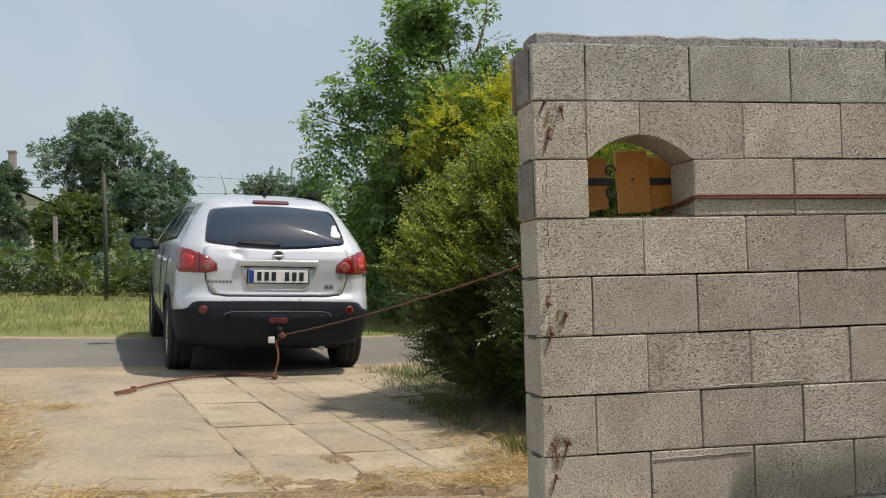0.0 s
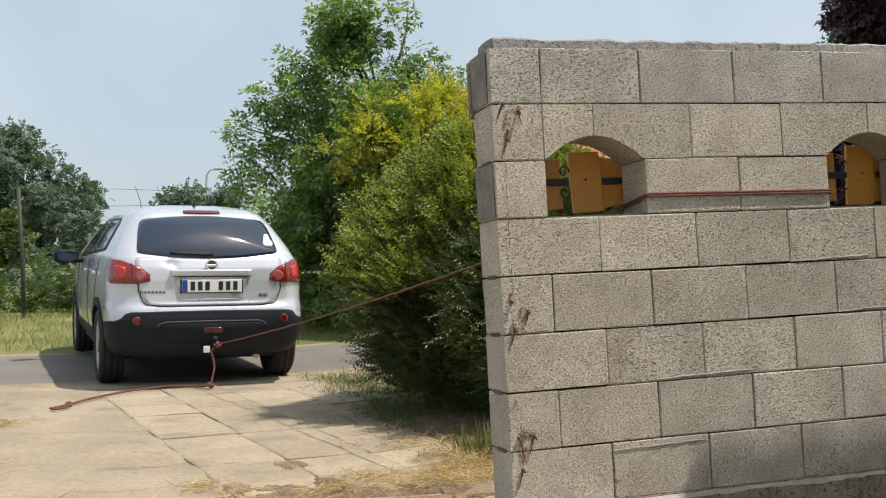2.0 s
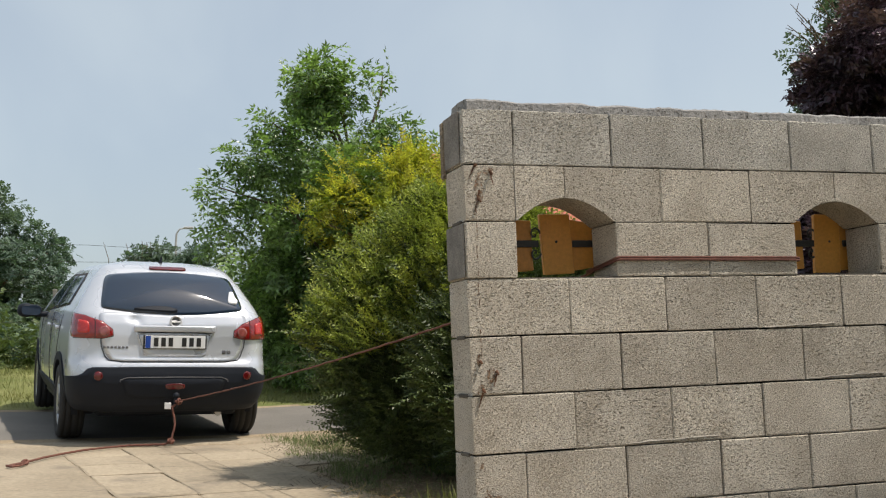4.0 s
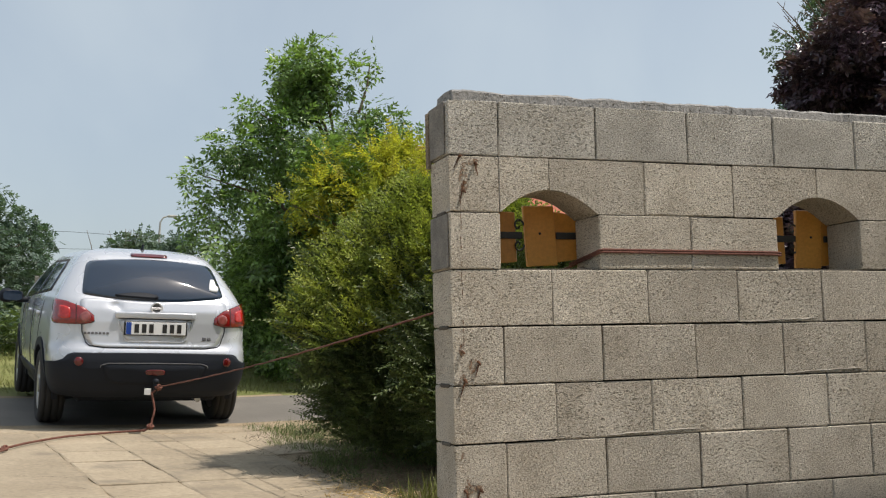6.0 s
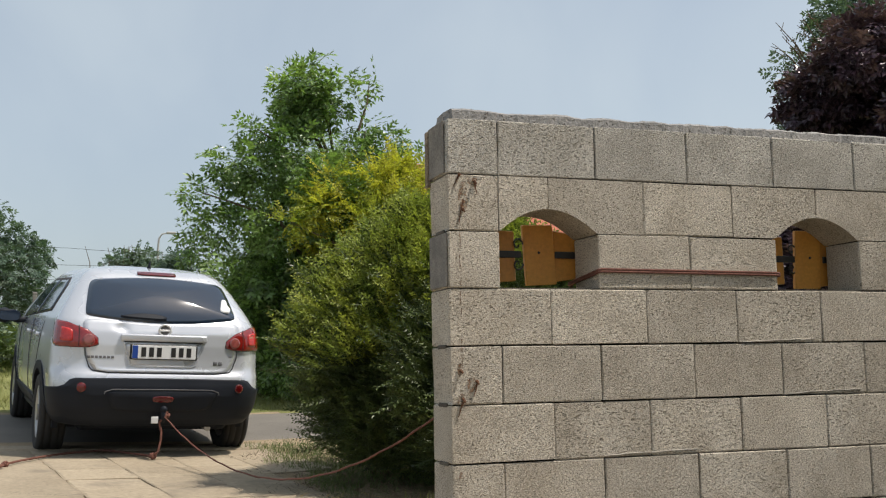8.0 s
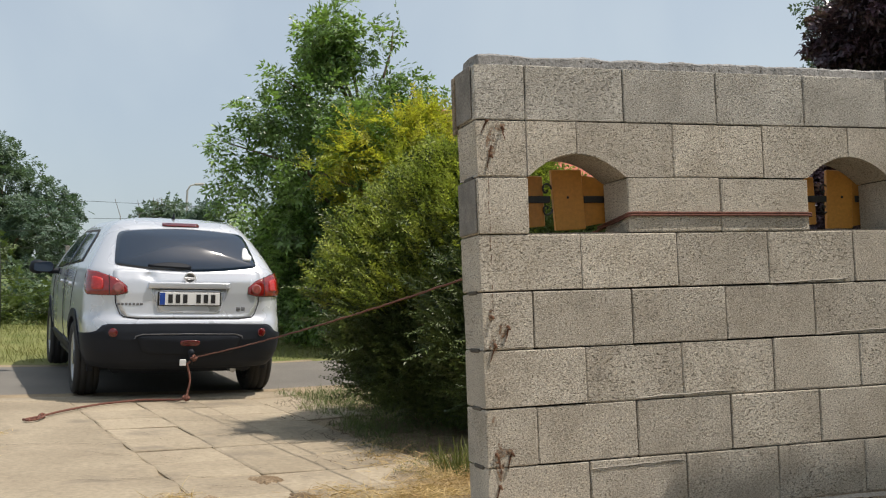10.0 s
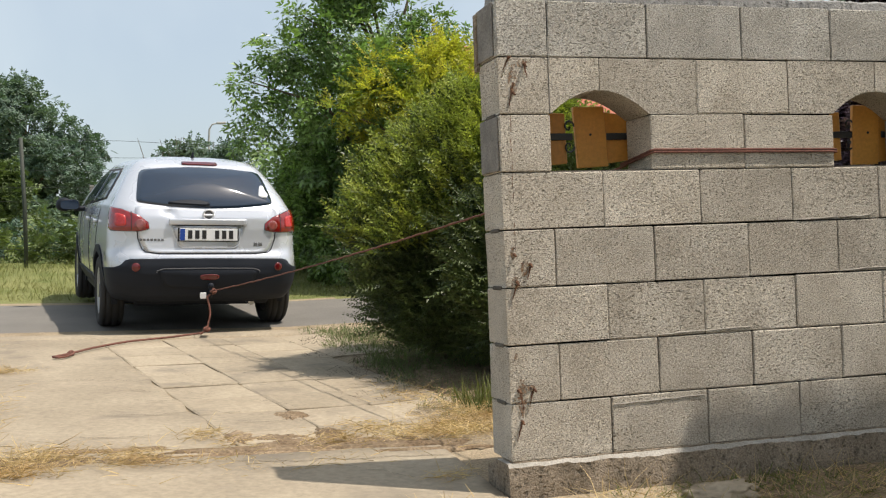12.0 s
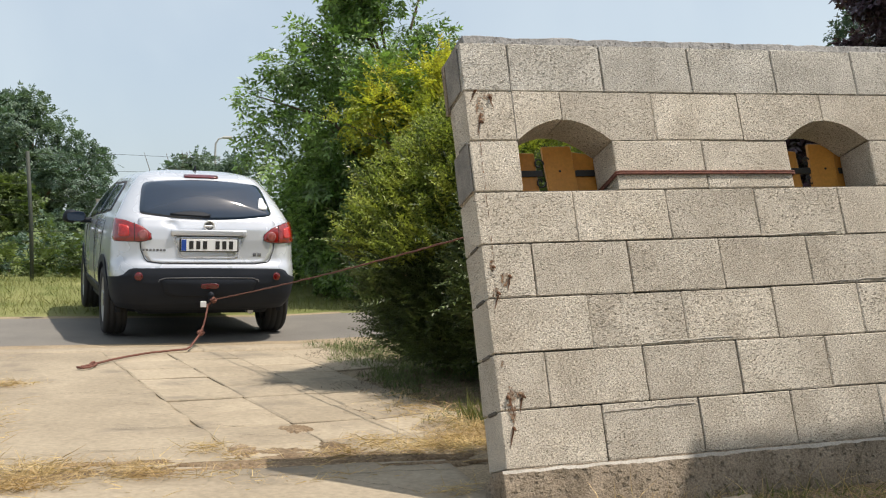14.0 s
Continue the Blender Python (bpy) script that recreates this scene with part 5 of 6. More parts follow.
# ---- the drive ----
def build_drive():
    drive = thing("driveway", "worn pale concrete slab drive with cracked joints", "driveway", kind="structure")
    rng = random.Random(9)
    yaw = 0.175
    ax, ay = Vector((math.cos(yaw), math.sin(yaw))), Vector((-math.sin(yaw), math.cos(yaw)))
    o = Vector((-0.02 + 0.275, 1.47 - 0.04))
    meshes = []
    for v in range(6):
        bm = bmesh.new()
        g = (0.005, 0.006, 0.004, 0.0055, 0.0008, 0.0015)[v]
        box(bm, -0.25 + g, 0.25 - g, -0.25 + g, 0.25 - g, -0.05, 0.0, (0.006 if v < 4 else 0.002))
        q = random.Random(v)
        for p in bm.verts:
            p.co += Vector((q.uniform(-1, 1), q.uniform(-1, 1), q.uniform(-1, 0.3))) * (0.004 if v < 4 else 0.001)
            if v < 4 and q.random() < 0.08:
                p.co += Vector((-p.co.x, -p.co.y, 0)).normalized() * q.uniform(0.01, 0.03)
        me = bpy.data.meshes.new("slab")
        bm.to_mesh(me)
        bm.free()
        me.materials.append(SLAB)
        meshes.append(me)
    for i in range(-10, 3):
        for j in range(-2, 12):
            c = o + ax * (0.5 * (i + 0.5) - 0.25) + ay * (0.5 * (j + 0.5) - 0.25)
            if i < -2 or c.y < 1.14 or c.y > road_near(c.x) - 0.22 or c.x < -4.4 or c.x > 0.55 - 0.06 * c.y:
                continue
            worn = i <= -3
            ob = new("slab", rng.choice(meshes[4:] if worn else meshes[:4]))
            ob.parent = drive
            e = 0.1
            nrm = Vector((-(level(c.x + e, c.y) - level(c.x - e, c.y)) / (2 * e), -(level(c.x, c.y + e) - level(c.x, c.y - e)) / (2 * e), 1)).normalized()
            turn = Vector((0, 0, 1)).rotation_difference(nrm).to_matrix().to_4x4()
            tilt = 0.002 if worn else 0.007
            ob.matrix_local = Matrix.Translation((c.x, c.y, level(c.x, c.y) + rng.uniform(-0.004, 0.004) * (0.3 if worn else 1))) @ turn @ pose(0, 0, 0, math.degrees(rng.uniform(-tilt, tilt)), math.degrees(rng.uniform(-tilt, tilt)), math.degrees(yaw) + rng.uniform(-0.3, 0.3))
    # poured strips: along the road, and the apron in front of the gate
    def strip(name, xs, y0, y1, label, lift=0.0, steps=8):
        vs, fs = [], []
        for i, x in enumerate(xs):
            for k in range(steps + 1):
                a, b = y0(x), y1(x)
                y = a + (b - a) * min(max(k / steps, 0.0), 1.0) if k not in (1, steps - 1) else (a + 0.015 if k == 1 else b - 0.015)
                vs.append((x, y, level(x, y) + lift - (0.06 if k in (0, steps) or i in (0, len(xs) - 1) else 0)))
            n = steps + 1
        for i in range(len(xs) - 1):
            for k in range(steps):
                fs.append((i * n + k, i * n + n + k, i * n + n + k + 1, i * n + k + 1))
        return link_mesh(name, vs, fs, SLAB, drive, True, label)
    xs = list(np.arange(-7.0, 0.31, 0.1))
    strip("apron", [x for x in xs if x < -0.04] + [-0.03, -0.02], lambda x: -7.0, lambda x: 0.965 + 0.02 * noise.noise((x * 3, 0, 0)), "poured concrete apron", 0.004, 40)
    strip("kerb_strip", xs, lambda x: road_near(x) - 0.30 + 0.02 * noise.noise((x * 3, 5, 0)), lambda x: road_near(x) + 0.02 + 0.02 * noise.noise((x * 4, 2, 0)), "poured concrete strip by the road", 0.005, 6)
    # worn screed over the rest of the drive, up to the third joint
    vs, fs = [], []
    ys = np.arange(0.98, 5.86, 0.08)
    for y in ys:
        edge = o.x - 1.25 * ax.x - math.tan(yaw) * (y - o.y) + 0.03 * noise.noise((y * 4, 3, 3)) - 0.01
        for k in range(31):
            x = edge + (-7.0 - edge) * (k / 30) ** 1.5
            vs.append((x, y, level(x, y) - 0.001 + 0.004 * noise.noise((x * 1.5, y * 1.5, 6)) - (0.05 if k == 0 else 0.0)))
    for j in range(len(ys) - 1):
        for k in range(30):
            fs.append((j * 31 + k, j * 31 + 31 + k, j * 31 + 32 + k, j * 31 + k + 1))
    link_mesh("worn_screed", vs, fs, SLAB, drive, True, "worn pale screed")
    # cracks: narrow dark fissures with crumbled edges
    for pts in ([(-1.5, 2.9), (-1.33, 2.75), (-1.2, 2.8), (-1.05, 2.62), (-0.95, 2.66)], [(-2.3, 3.4), (-2.0, 3.28), (-1.75, 3.33), (-1.45, 3.2), (-1.3, 3.28)],
                [(-1.6, 2.05), (-1.3, 2.0), (-1.1, 2.06), (-0.85, 1.95)], [(-1.2, 3.7), (-1.1, 3.4), (-0.98, 3.1), (-0.9, 2.8), (-0.82, 2.5)],
                [(-0.55, 0.62), (-0.42, 0.5), (-0.36, 0.42), (-0.28, 0.36)], [(-1.0, 0.80), (-0.7, 0.76), (-0.3, 0.74), (-0.02, 0.70)],
                [(-0.75, 2.35), (-0.62, 2.25), (-0.55, 2.02), (-0.42, 1.95), (-0.35, 1.78)], [(-0.3, 2.7), (-0.22, 2.5), (-0.26, 2.3), (-0.12, 2.1), (-0.1, 1.9)],
                [(-0.95, 1.75), (-0.8, 1.68), (-0.62, 1.72), (-0.5, 1.62)], [(-1.45, 2.5), (-1.3, 2.42), (-1.15, 2.48), (-0.98, 2.4)], [(-1.75, 1.5), (-1.5, 1.42), (-1.25, 1.5), (-1.0, 1.38)], [(-1.3, 4.3), (-1.0, 4.22), (-0.75, 4.28), (-0.5, 4.2)]):
        vs, fs = [], []
        fine = []
        for (a, b), (c, d) in zip(pts, pts[1:]):
            fine += [(a + (c - a) * k / 6, b + (d - b) * k / 6) for k in range(6)]
        for k, (x, y) in enumerate(fine):
            x += 0.03 * noise.noise((x * 9, y * 9, 1))
            y += 0.05 * noise.noise((x * 9, y * 9, 4))
            w = 0.0015 + 0.006 * abs(noise.noise((k * 0.9, x * 3, 2)))
            z = level(x, y) + 0.0065
            vs += [(x, y - w, z), (x, y + w, z)]
        for k in range(len(fine) - 1):
            fs.append((2 * k, 2 * k + 2, 2 * k + 3, 2 * k + 1))
        link_mesh("crack", vs, fs, CRACK, drive)


# brown of the earth patches, also the painted shade on the ground by the footing
CLAY_AND_SHADE = material("brown_clay_and_shade", (0.17, 0.12, 0.075), (0.25, 0.19, 0.125), 9, 60, 0.97, 0.9, depth=0.01, contrast=0.45, spec=0.1)


def build_litter():
    """Straw on the drive, dry and green grass by the wall and shrub, weeds along the footing."""
    rng = np.random.default_rng(41)

    def heap(cx, cy, rx, ry, n):
        p = rng.normal(size=(int(n * 1.15), 2)) * np.array((rx, ry)) * 0.5 + np.array((cx, cy))
        return [(x, y, level(x, y) + 0.008 + 0.03 * rng.random() ** 2) for x, y in p]

    spots = []
    for args in ((-2.0, 0.72, 0.3, 0.10, 800), (-1.85, 1.0, 0.28, 0.22, 900), (-2.35, 1.1, 0.35, 0.35, 1300), (-2.45, 2.2, 0.28, 0.8, 1800), (-2.75, 3.3, 0.35, 0.8, 1700), (-2.3, 3.7, 0.2, 0.12, 350), (-3.1, 4.6, 0.4, 0.7, 1200),
                 (-1.44, 0.93, 0.16, 0.14, 420), (-1.3, 0.80, 0.35, 0.04, 160), (-1.12, 1.36, 0.10, 0.12, 170), (-0.98, 1.15, 0.12, 0.10, 90), (-0.5, 1.12, 0.2, 0.10, 260), (-0.3, 1.35, 0.2, 0.16, 330), (-0.05, 1.18, 0.25, 0.14, 650),
                 (0.18, 1.25, 0.24, 0.24, 1700), (0.35, 1.55, 0.2, 0.30, 1300), (0.2, 2.2, 0.25, 0.6, 500), (-0.35, -0.15, 0.2, 0.06, 120), (-0.15, 0.30, 0.12, 0.05, 120),
                 (-1.0, 0.9, 1.4, 0.4, 260), (-0.75, 0.62, 0.4, 0.05, 60)):
        spots += heap(*args)
    spots = np.array([s for s in spots if not (s[0] > -0.05 and -0.1 < s[1] < 0.32)])
    d = rng.normal(0, 1, spots.shape)
    d[:, 2] = np.abs(rng.normal(0.12, 0.16, len(spots)))
    v, f = scatter(spots, d, 0.03 + 0.11 * rng.random(len(spots)) ** 2, BLADE_V * np.array((0.5, 1, 1)), BLADE_F, rng, 1.0)
    tagged(link_mesh("straw", v.tolist(), f.tolist(), STRAW), "scattered dry yellow straw on the concrete", "straw", kind="stuff")
    # bare earth patches among the straw
    for n, (cx, cy, rx, ry) in enumerate(((-0.72, 1.02, 0.22, 0.045), (-0.95, 1.36, 0.07, 0.16), (-0.50, 1.30, 0.08, 0.20), (-0.62, 1.86, 0.10, 0.13), (-1.42, 0.95, 0.20, 0.11), (-1.85, 1.0, 0.28, 0.12), (-2.35, 1.9, 0.22, 0.9), (-2.7, 3.3, 0.25, 0.8), (-0.98, 1.07, 0.34, 0.05), (-0.32, 1.12, 0.26, 0.06), (-1.55, 1.16, 0.3, 0.05), (-1.9, 0.9, 0.35, 0.06), (-0.1, 0.88, 0.3, 0.03), (-0.55, 1.14, 0.34, 0.12), (-0.2, 1.02, 0.4, 0.05), (-0.75, 1.3, 0.14, 0.06), (0.74, 2.8, 0.42, 1.2), (0.28, 1.5, 0.34, 0.6), (-2.4, 1.0, 0.5, 0.22), (-0.9, 0.96, 0.5, 0.035), (-0.85, 1.03, 0.12, 0.08))):
        vs = [(cx, cy, level(cx, cy) + 0.009)]
        m = 72
        for share, lift in ((0.45, 0.008), (0.8, 0.005), (1.0, -0.010)):
            for i in range(m):
                a = 2 * math.pi * i / m
                r = share * (1 + 0.45 * noise.noise((math.cos(a) * 2 + n * 5, math.sin(a) * 2, 3)) + 0.3 * noise.noise((math.cos(a) * 6 + n, math.sin(a) * 6, 8)) + 0.15 * noise.noise((math.cos(a) * 17 + n, math.sin(a) * 17, 8)))
                x, y = cx + rx * r * math.cos(a), cy + ry * r * math.sin(a)
                vs.append((x, y, level(x, y) + lift + 0.006 * noise.noise((x * 23, y * 23, 5))))
        fs = [(0, 1 + i, 1 + (i + 1) % m) for i in range(m)]
        fs += [(1 + k * m + i, 1 + k * m + m + i, 1 + k * m + m + (i + 1) % m, 1 + k * m + (i + 1) % m) for k in (0, 1) for i in range(m)]
        tagged(link_mesh("earth_patch", vs, fs, (CLAY_AND_SHADE if ry < 0.14 or ry > 1 or (rx < 0.11 and ry < 0.3) else EARTH), None, True), "thin patch of dry brown earth on the drive", "earth patch", "earth patches")
    grass("verge_grass", "short sunlit grass on the bank across the road", field(-13, 7, 9.15, 13.8, 26000, 51), 0.13, GRASS, 52)
    grass("drive_grass", "short green grass at the corner of the drive", field(0.0, 1.3, 3.2, 6.0, 7500, 53, lambda x, y: x > 0.50 - 0.075 * y + 0.08 * math.sin(y * 5) + 0.04 * math.sin(y * 17)), 0.085, LEAF_VINE, 54)
    grass("shade_grass", "dry and green grass in the shade of the shrub", field(0.1, 1.3, 1.5, 3.9, 8500, 55, lambda x, y: x > 0.22 + 0.10 * math.sin(y * 6) + 0.05 * math.sin(y * 19)), 0.065, LEAF_VINE, 56)
    grass("dead_grass", "trodden dead grass in the shade of the shrub", field(-0.02, 1.2, 1.5, 3.7, 2200, 63, lambda x, y: x > 0.08 + 0.1 * math.sin(y * 8)), 0.045, STRAW, 64, 0.9)
    grass("leaf_litter", "dark dead leaves and twigs at the edge of the shrub", field(-0.25, 0.8, 1.7, 5.6, 2600, 65, lambda x, y: x > 0.02 + 0.12 * math.sin(y * 7) + 0.2 * math.sin(y * 23) * math.sin(x * 31), -0.004), 0.055, BARK, 66, 3.0, "leaf litter")
    grass("tall_grass", "tuft of tall green grass by the wall", field(0.34, 0.72, 1.5, 2.0, 420, 57), 0.17, GRASS, 58, 0.35)
    near = field(0.30, 2.6, -0.55, -0.05, 2300, 59, lambda x, y: y < -0.06 - 0.02 * math.sin(x * 9) and x + y * 0.9 > 0.25)
    grass("weeds", "tangled green weeds along the footing", near, 0.085, GRASS, 60, 1.5, "weeds", 0.8)
    grass("dry_stalks", "long bleached dry stalks along the footing", field(0.2, 2.6, -0.5, -0.06, 700, 61), 0.17, STRAW, 62, 1.7, "stalks", 0.28)
    bm = bmesh.new()
    bmesh.ops.create_icosphere(bm, subdivisions=4, radius=1.0)
    for vert in bm.verts:
        c = vert.co
        k = 1 + 0.35 * noise.noise(c * 1.9) + 0.2 * noise.noise(c * 5) + 0.08 * noise.noise(c * 13)
        vert.co = Vector((c.x * 0.15 * k, c.y * 0.10 * k, c.z * 0.045 * k))
    rub = part("rubble_lump", bm, SLAB, None, smooth=True)
    rub.location = (0.78, -0.26, level(0.78, -0.26) + 0.0)
    tagged(rub, "pale lump of broken concrete among the weeds", "rubble")


# ---- beyond the road ----
STEEL = material("green_steel", (0.03, 0.04, 0.03), (0.05, 0.055, 0.04), 8, 100, 0.7, 0.2, vary=0.1)
POSTC = material("concrete_post", (0.20, 0.185, 0.165), (0.27, 0.25, 0.225), 5, 80, 0.95, 0.5, vary=0.1)
PLASTER = material("pale_plaster", (0.62, 0.58, 0.50), (0.70, 0.66, 0.58), 0.8, 30, 0.95, 0.3, contrast=0.08, vary=0.0)
TILES = material("red_roof_tiles", (0.36, 0.10, 0.06), (0.45, 0.15, 0.09), 3, 30, 0.85, 0.8, contrast=0.3, depth=0.03, vary=0.0)
GREYROOF = material("grey_roof_sheet", (0.36, 0.35, 0.33), (0.45, 0.44, 0.42), 1.5, 20, 0.8, 0.4, contrast=0.12, depth=0.02, vary=0.0)


def build_fence():
    y = 13.2
    fence = thing("wire_fence", "thin dark steel posts with wire strands beyond the verge", "fence")
    for i in range(-5, 5):
        x = -3.02 + 2.45 * i
        z = level(x, y)
        bm = bmesh.new()
        r, h = (0.030, 1.95) if i <= 0 else (0.014, 1.7)
        tube(bm, [(x, y, z - 0.2), (x + 0.01, y, z + 0.9), (x - 0.01, y, z + h)], r, 8)
        part("post", bm, STEEL, fence, smooth=True)
    for h in np.arange(0.25, 1.95, 0.24):
        bm = bmesh.new()
        tube(bm, [(x, y, level(x, y) + h + 0.015 * math.sin(x * 2 + h * 9)) for x in np.arange(-15.2, 7.3, 0.8)], 0.0035, 4)
        part("wire", bm, STEEL, fence)
    for yy, x0, x1, step in ((17.5, -11, -2.0, 2.2), (21.5, -13, -2.0, 2.9)):
        for x in np.arange(x0, x1, step):
            bm = bmesh.new()
            z = level(x, yy)
            box(bm, x - 0.04, x + 0.04, yy - 0.04, yy + 0.04, z - 0.2, z + 1.45, 0.01)
            ob = part("trellis_post", bm, POSTC)
            tagged(ob, "weathered concrete vineyard post", "post", "vineyard posts")


def build_far():
    rng = np.random.default_rng(21)
    x0, y0 = -4.5, 28
    z0 = level(x0, y0)
    tree = thing("tall_tree", "tall spreading tree with leaves in loose layers far beyond the fence", "tree", (x0, y0, z0))
    zs = np.array((2.0, 3.0, 3.7, 4.3, 4.7, 5.1, 5.6, 5.95, 6.2)) - z0
    blobs = outline_blobs(zs, (-0.6, -0.9, -1.1, -1.5, -2.2, -2.2, -1.9, -0.9, -0.1), (1.9, 2.3, 2.6, 2.5, 2.3, 1.2, 1.1, 0.8, 0.4), 135, 0.36, 1.6, rng, 0.42, 0.6)
    limbs(tree, (0, 0, -0.1), blobs[::3], 0.16, rng)
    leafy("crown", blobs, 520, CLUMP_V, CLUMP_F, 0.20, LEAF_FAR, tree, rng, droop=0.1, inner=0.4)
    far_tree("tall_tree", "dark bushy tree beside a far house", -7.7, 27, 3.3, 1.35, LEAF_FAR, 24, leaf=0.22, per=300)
    far_tree("plum_tree", "dark purple-leaved plum tree behind the wall", 15.05, 14, 7.5, 2.6, LEAF_PLUM, 23, leaf=0.27, per=300)
    far_tree("plum_shrub", "low dark purple-leaved plum behind the wall", 10.3, 12, 3.3, 1.7, LEAF_PLUM, 28, 0.1, leaf=0.2, per=330)
    rng = np.random.default_rng(25)
    x0, y0 = 18.4, 19
    z0 = level(x0, y0)
    ash = thing("ash_tree", "green leafy tree with bare upper twigs behind the wall", "tree", (x0, y0, z0))
    zs = np.array((4.5, 5.8, 6.6, 7.2, 8.0, 9.0, 9.6, 10.6)) - z0
    blobs = outline_blobs(zs, (-2.0, -3.2, -3.9, -2.6, -2.4, -2.3, -1.6, -0.8), (2.4, 2.6, 2.6, 2.6, 2.6, 2.4, 2.0, 1.0), 110, 0.42, 1.8, rng, 0.7)
    limbs(ash, (0, 0, -0.1), blobs[::3], 0.18, rng)
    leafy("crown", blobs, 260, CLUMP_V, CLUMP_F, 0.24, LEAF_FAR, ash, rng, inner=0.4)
    rng = np.random.default_rng(29)
    bm = bmesh.new()
    for i in range(9):
        a = Vector((-1.9 + 0.1 * i, -0.3, 7.2 + 0.1 * i))
        b = a + Vector((rng.uniform(-1.1, -0.1), 0.1 * rng.normal(), rng.uniform(0.5, 1.4)))
        tube(bm, [a, a.lerp(b, 0.5) + Vector((0.06, 0, 0.1)), b], [0.03, 0.02, 0.008], 5)
        for j in range(3):
            c = a.lerp(b, 0.45 + 0.2 * j)
            tube(bm, [c, c + Vector((rng.uniform(-0.4, 0.1), 0, rng.uniform(0.05, 0.35)))], [0.013, 0.006], 4)
    part("bare_branch", bm, BARK, ash)
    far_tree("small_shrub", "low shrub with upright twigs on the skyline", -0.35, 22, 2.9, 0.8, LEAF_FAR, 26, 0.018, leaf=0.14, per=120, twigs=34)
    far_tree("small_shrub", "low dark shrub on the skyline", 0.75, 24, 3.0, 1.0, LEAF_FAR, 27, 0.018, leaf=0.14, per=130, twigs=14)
    hedge("vine_row", "sprawling green vines along the fence", -13, 3, 14.3, 0.55, 0.6, LEAF_VINE, 31, 0.18, 480, "vines")
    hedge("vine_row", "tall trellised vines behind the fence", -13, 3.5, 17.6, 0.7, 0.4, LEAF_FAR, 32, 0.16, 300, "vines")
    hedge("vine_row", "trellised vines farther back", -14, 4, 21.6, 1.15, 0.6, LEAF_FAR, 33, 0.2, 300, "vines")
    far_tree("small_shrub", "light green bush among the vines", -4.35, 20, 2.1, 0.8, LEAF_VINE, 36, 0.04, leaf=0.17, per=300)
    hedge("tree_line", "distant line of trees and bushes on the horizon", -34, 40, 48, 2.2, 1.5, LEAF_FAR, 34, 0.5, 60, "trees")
    hedge("back_hedge", "leafy bushes behind the walnut tree", 0.5, 12, 12.4, 1.9, 0.6, LEAF_WALNUT, 35, 0.2, 300, "bushes")


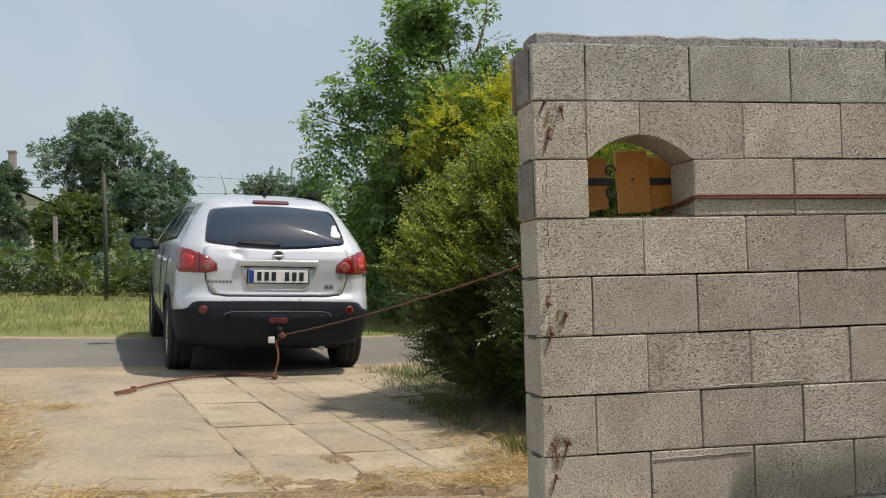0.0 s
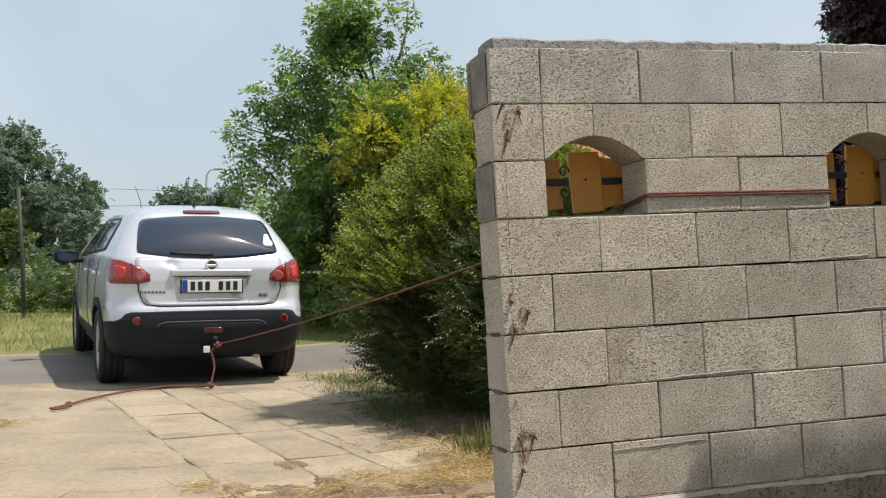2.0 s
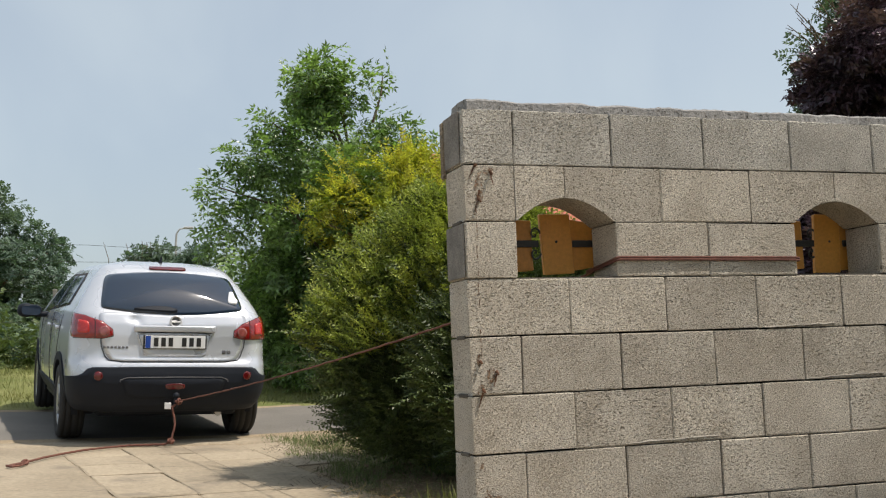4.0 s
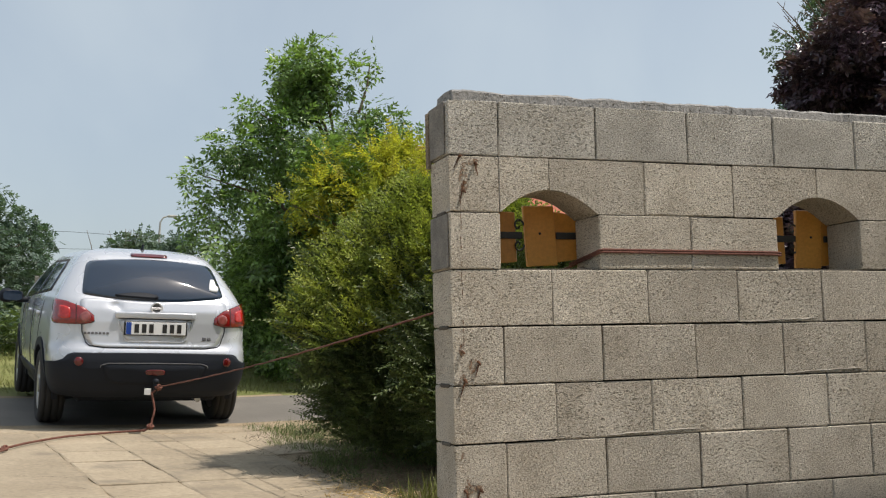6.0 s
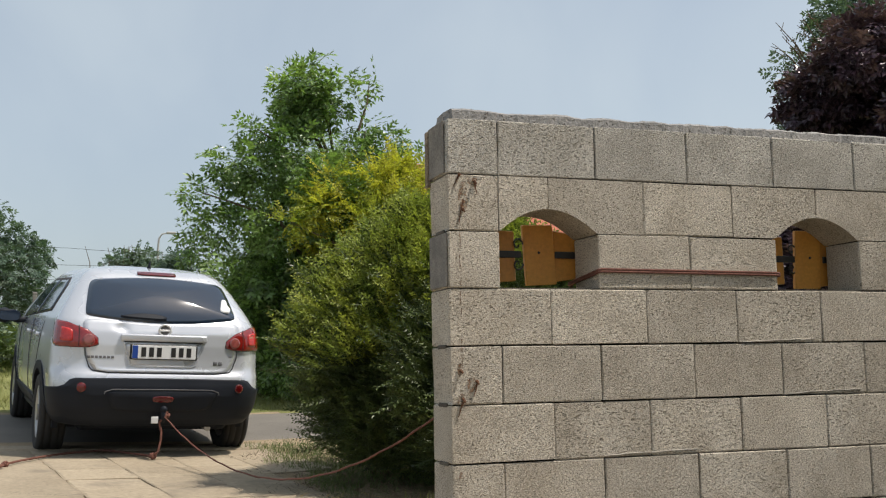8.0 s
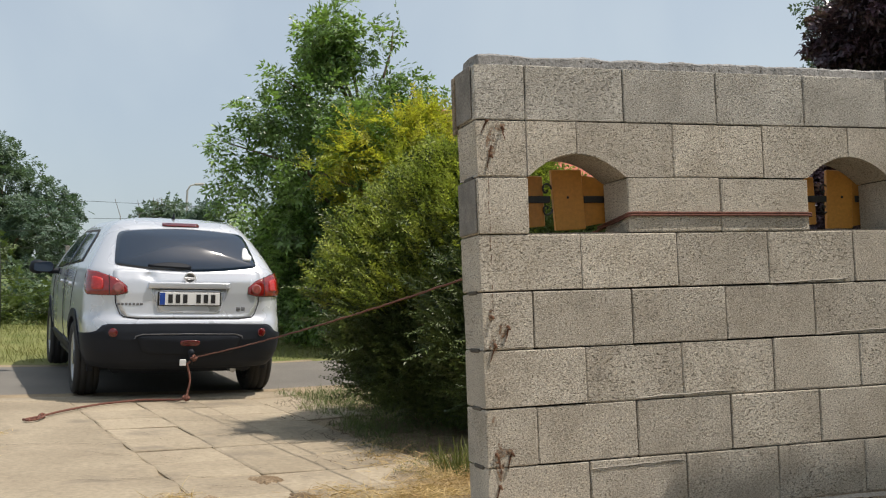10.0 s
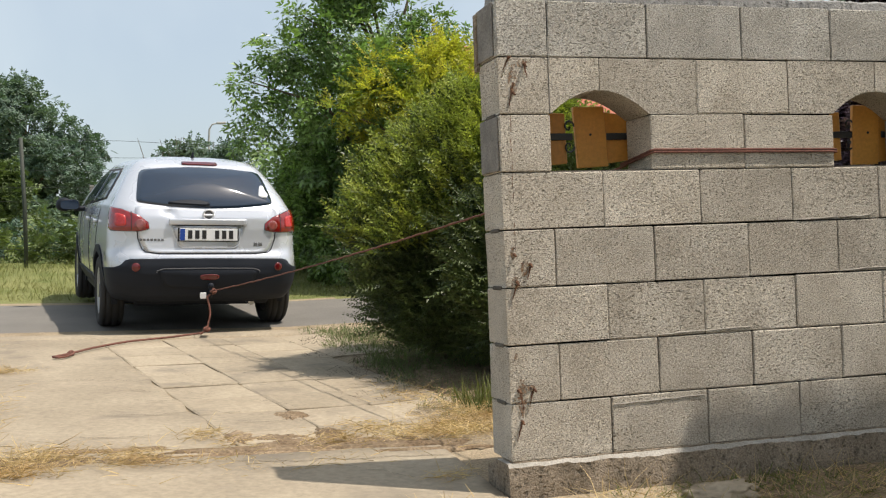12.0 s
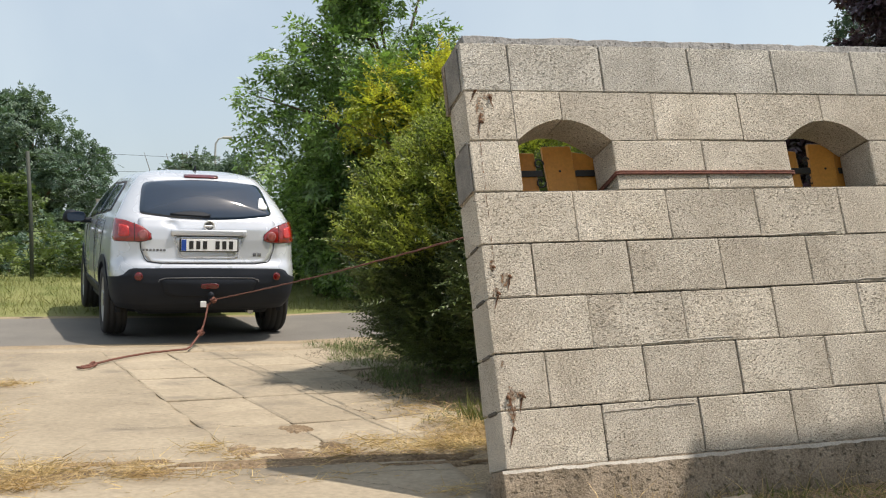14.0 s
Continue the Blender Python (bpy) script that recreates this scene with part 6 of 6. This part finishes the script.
def house(name, label, x0, x1, y0, y1, eave, ridge, wall_mat, roof_mat, chimney=None, along_x=True, o=0.4):
    z0 = level((x0 + x1) / 2, y0) - 0.3
    h = thing(name, label, "house")
    bm = bmesh.new()
    box(bm, x0, x1, y0, y1, z0, eave)
    part("wall", bm, wall_mat, h)
    bm = bmesh.new()
    if along_x:
        m = (y0 + y1) / 2
        a = [bm.verts.new(p) for p in ((x0 - o, y0 - o, eave - 0.25 * o), (x0 - o, m, ridge), (x0 - o, y1 + o, eave - 0.25 * o), (x0 - o, m, ridge - 0.16))]
        b = [bm.verts.new((x1 + o, v.co.y, v.co.z)) for v in a]
    else:
        m = (x0 + x1) / 2
        a = [bm.verts.new(p) for p in ((x0 - o, y0 - o, eave - 0.1), (m, y0 - o, ridge), (x1 + o, y0 - o, eave - 0.1), (m, y0 - o, ridge - 0.16))]
        b = [bm.verts.new((v.co.x, y1 + o, v.co.z)) for v in a]
    for i in range(4):
        bm.faces.new((a[i], a[(i + 1) % 4], b[(i + 1) % 4], b[i]))
    bm.faces.new(a)
    bm.faces.new(b[::-1])
    roof = part("roof", bm, roof_mat, h)
    if not along_x:
        for y in (y0, y1):
            bm = bmesh.new()
            prism(bm, [(x0, eave - 0.01), (x1, eave - 0.01), ((x0 + x1) / 2, ridge - 0.2)], y + (0.0 if y == y0 else -0.2), y + (0.2 if y == y0 else 0.0))
            part("gable", bm, wall_mat, h)
    if chimney:
        cx, cy, top = chimney
        bm = bmesh.new()
        box(bm, cx - 0.15, cx + 0.15, cy - 0.15, cy + 0.15, eave, top, 0.02)
        box(bm, cx - 0.18, cx + 0.18, cy - 0.18, cy + 0.18, top, top + 0.08, 0.02)
        part("chimney", bm, POSTC, roof)
    for i in range(2):
        bm = bmesh.new()
        wx = x0 + (x1 - x0) * (0.3 + 0.4 * i)
        box(bm, wx - 0.5, wx + 0.5, y0 - 0.02, y0 + 0.05, z0 + 1.2, z0 + 2.4, 0.01)
        part("window", bm, TINT, h)
    return h


def build_houses():
    house("farmhouse", "distant pale house with a grey roof and chimney", -14.3, -8.4, 40, 47, 4.9, 6.5, PLASTER, GREYROOF, (-9.9, 43, 7.15), False)
    house("red_roof_house", "pale house with a red tiled roof behind the wall", 8.3, 19, 24, 32, 4.2, 7.4, PLASTER, TILES)
    house("near_house", "pale plastered house that shades the wall's foot", 2.58, 9.5, -8.0, -0.9, 4.19, 5.4, PLASTER, TILES, None, True, 0.0)
    lamp = thing("street_lamp", "slender grey street lamp with a curved arm", "street lamp", (0.85, 30, level(0.85, 30)))
    bm = bmesh.new()
    tube(bm, [(0, 0, -0.2), (0, 0, 3.6), (0.03, 0, 4.0), (0.12, 0, 4.15), (0.3, 0, 4.2)], [0.05, 0.035, 0.028, 0.024, 0.02], 8)
    part("pole", bm, GREYROOF, lamp, smooth=True)
    bm = bmesh.new()
    box(bm, 0.25, 0.55, -0.07, 0.07, 4.16, 4.23, 0.02)
    part("lamp_head", bm, GREYROOF, lamp)


def motions():
    walk(CAR, [(t, car_pose(y, a)) for t, y, a in CAR_ROWS])
    for wheel, x, y in WHEELS:
        walk(wheel, [(t, pose(x, y, 0.335, -math.degrees((v - CAR_ROWS[0][1]) / 0.335))) for t, v, _ in CAR_ROWS])
    walk(WALL, [(t, wall_pose(a)) for t, a in LEAN])
    for piece, rows in ROPE_PIECES:
        walk(piece, rows)


# ---- build ----
build_ground()
build_road()
CAR = build_car()
build_walnut()
build_bush()
build_houses()
build_far()
build_fence()
build_rope()
build_litter()
build_drive()
WALL = build_wall()
build_plinth(WALL)
build_shutters(WALL)
build_wall_marks(WALL)
motions()
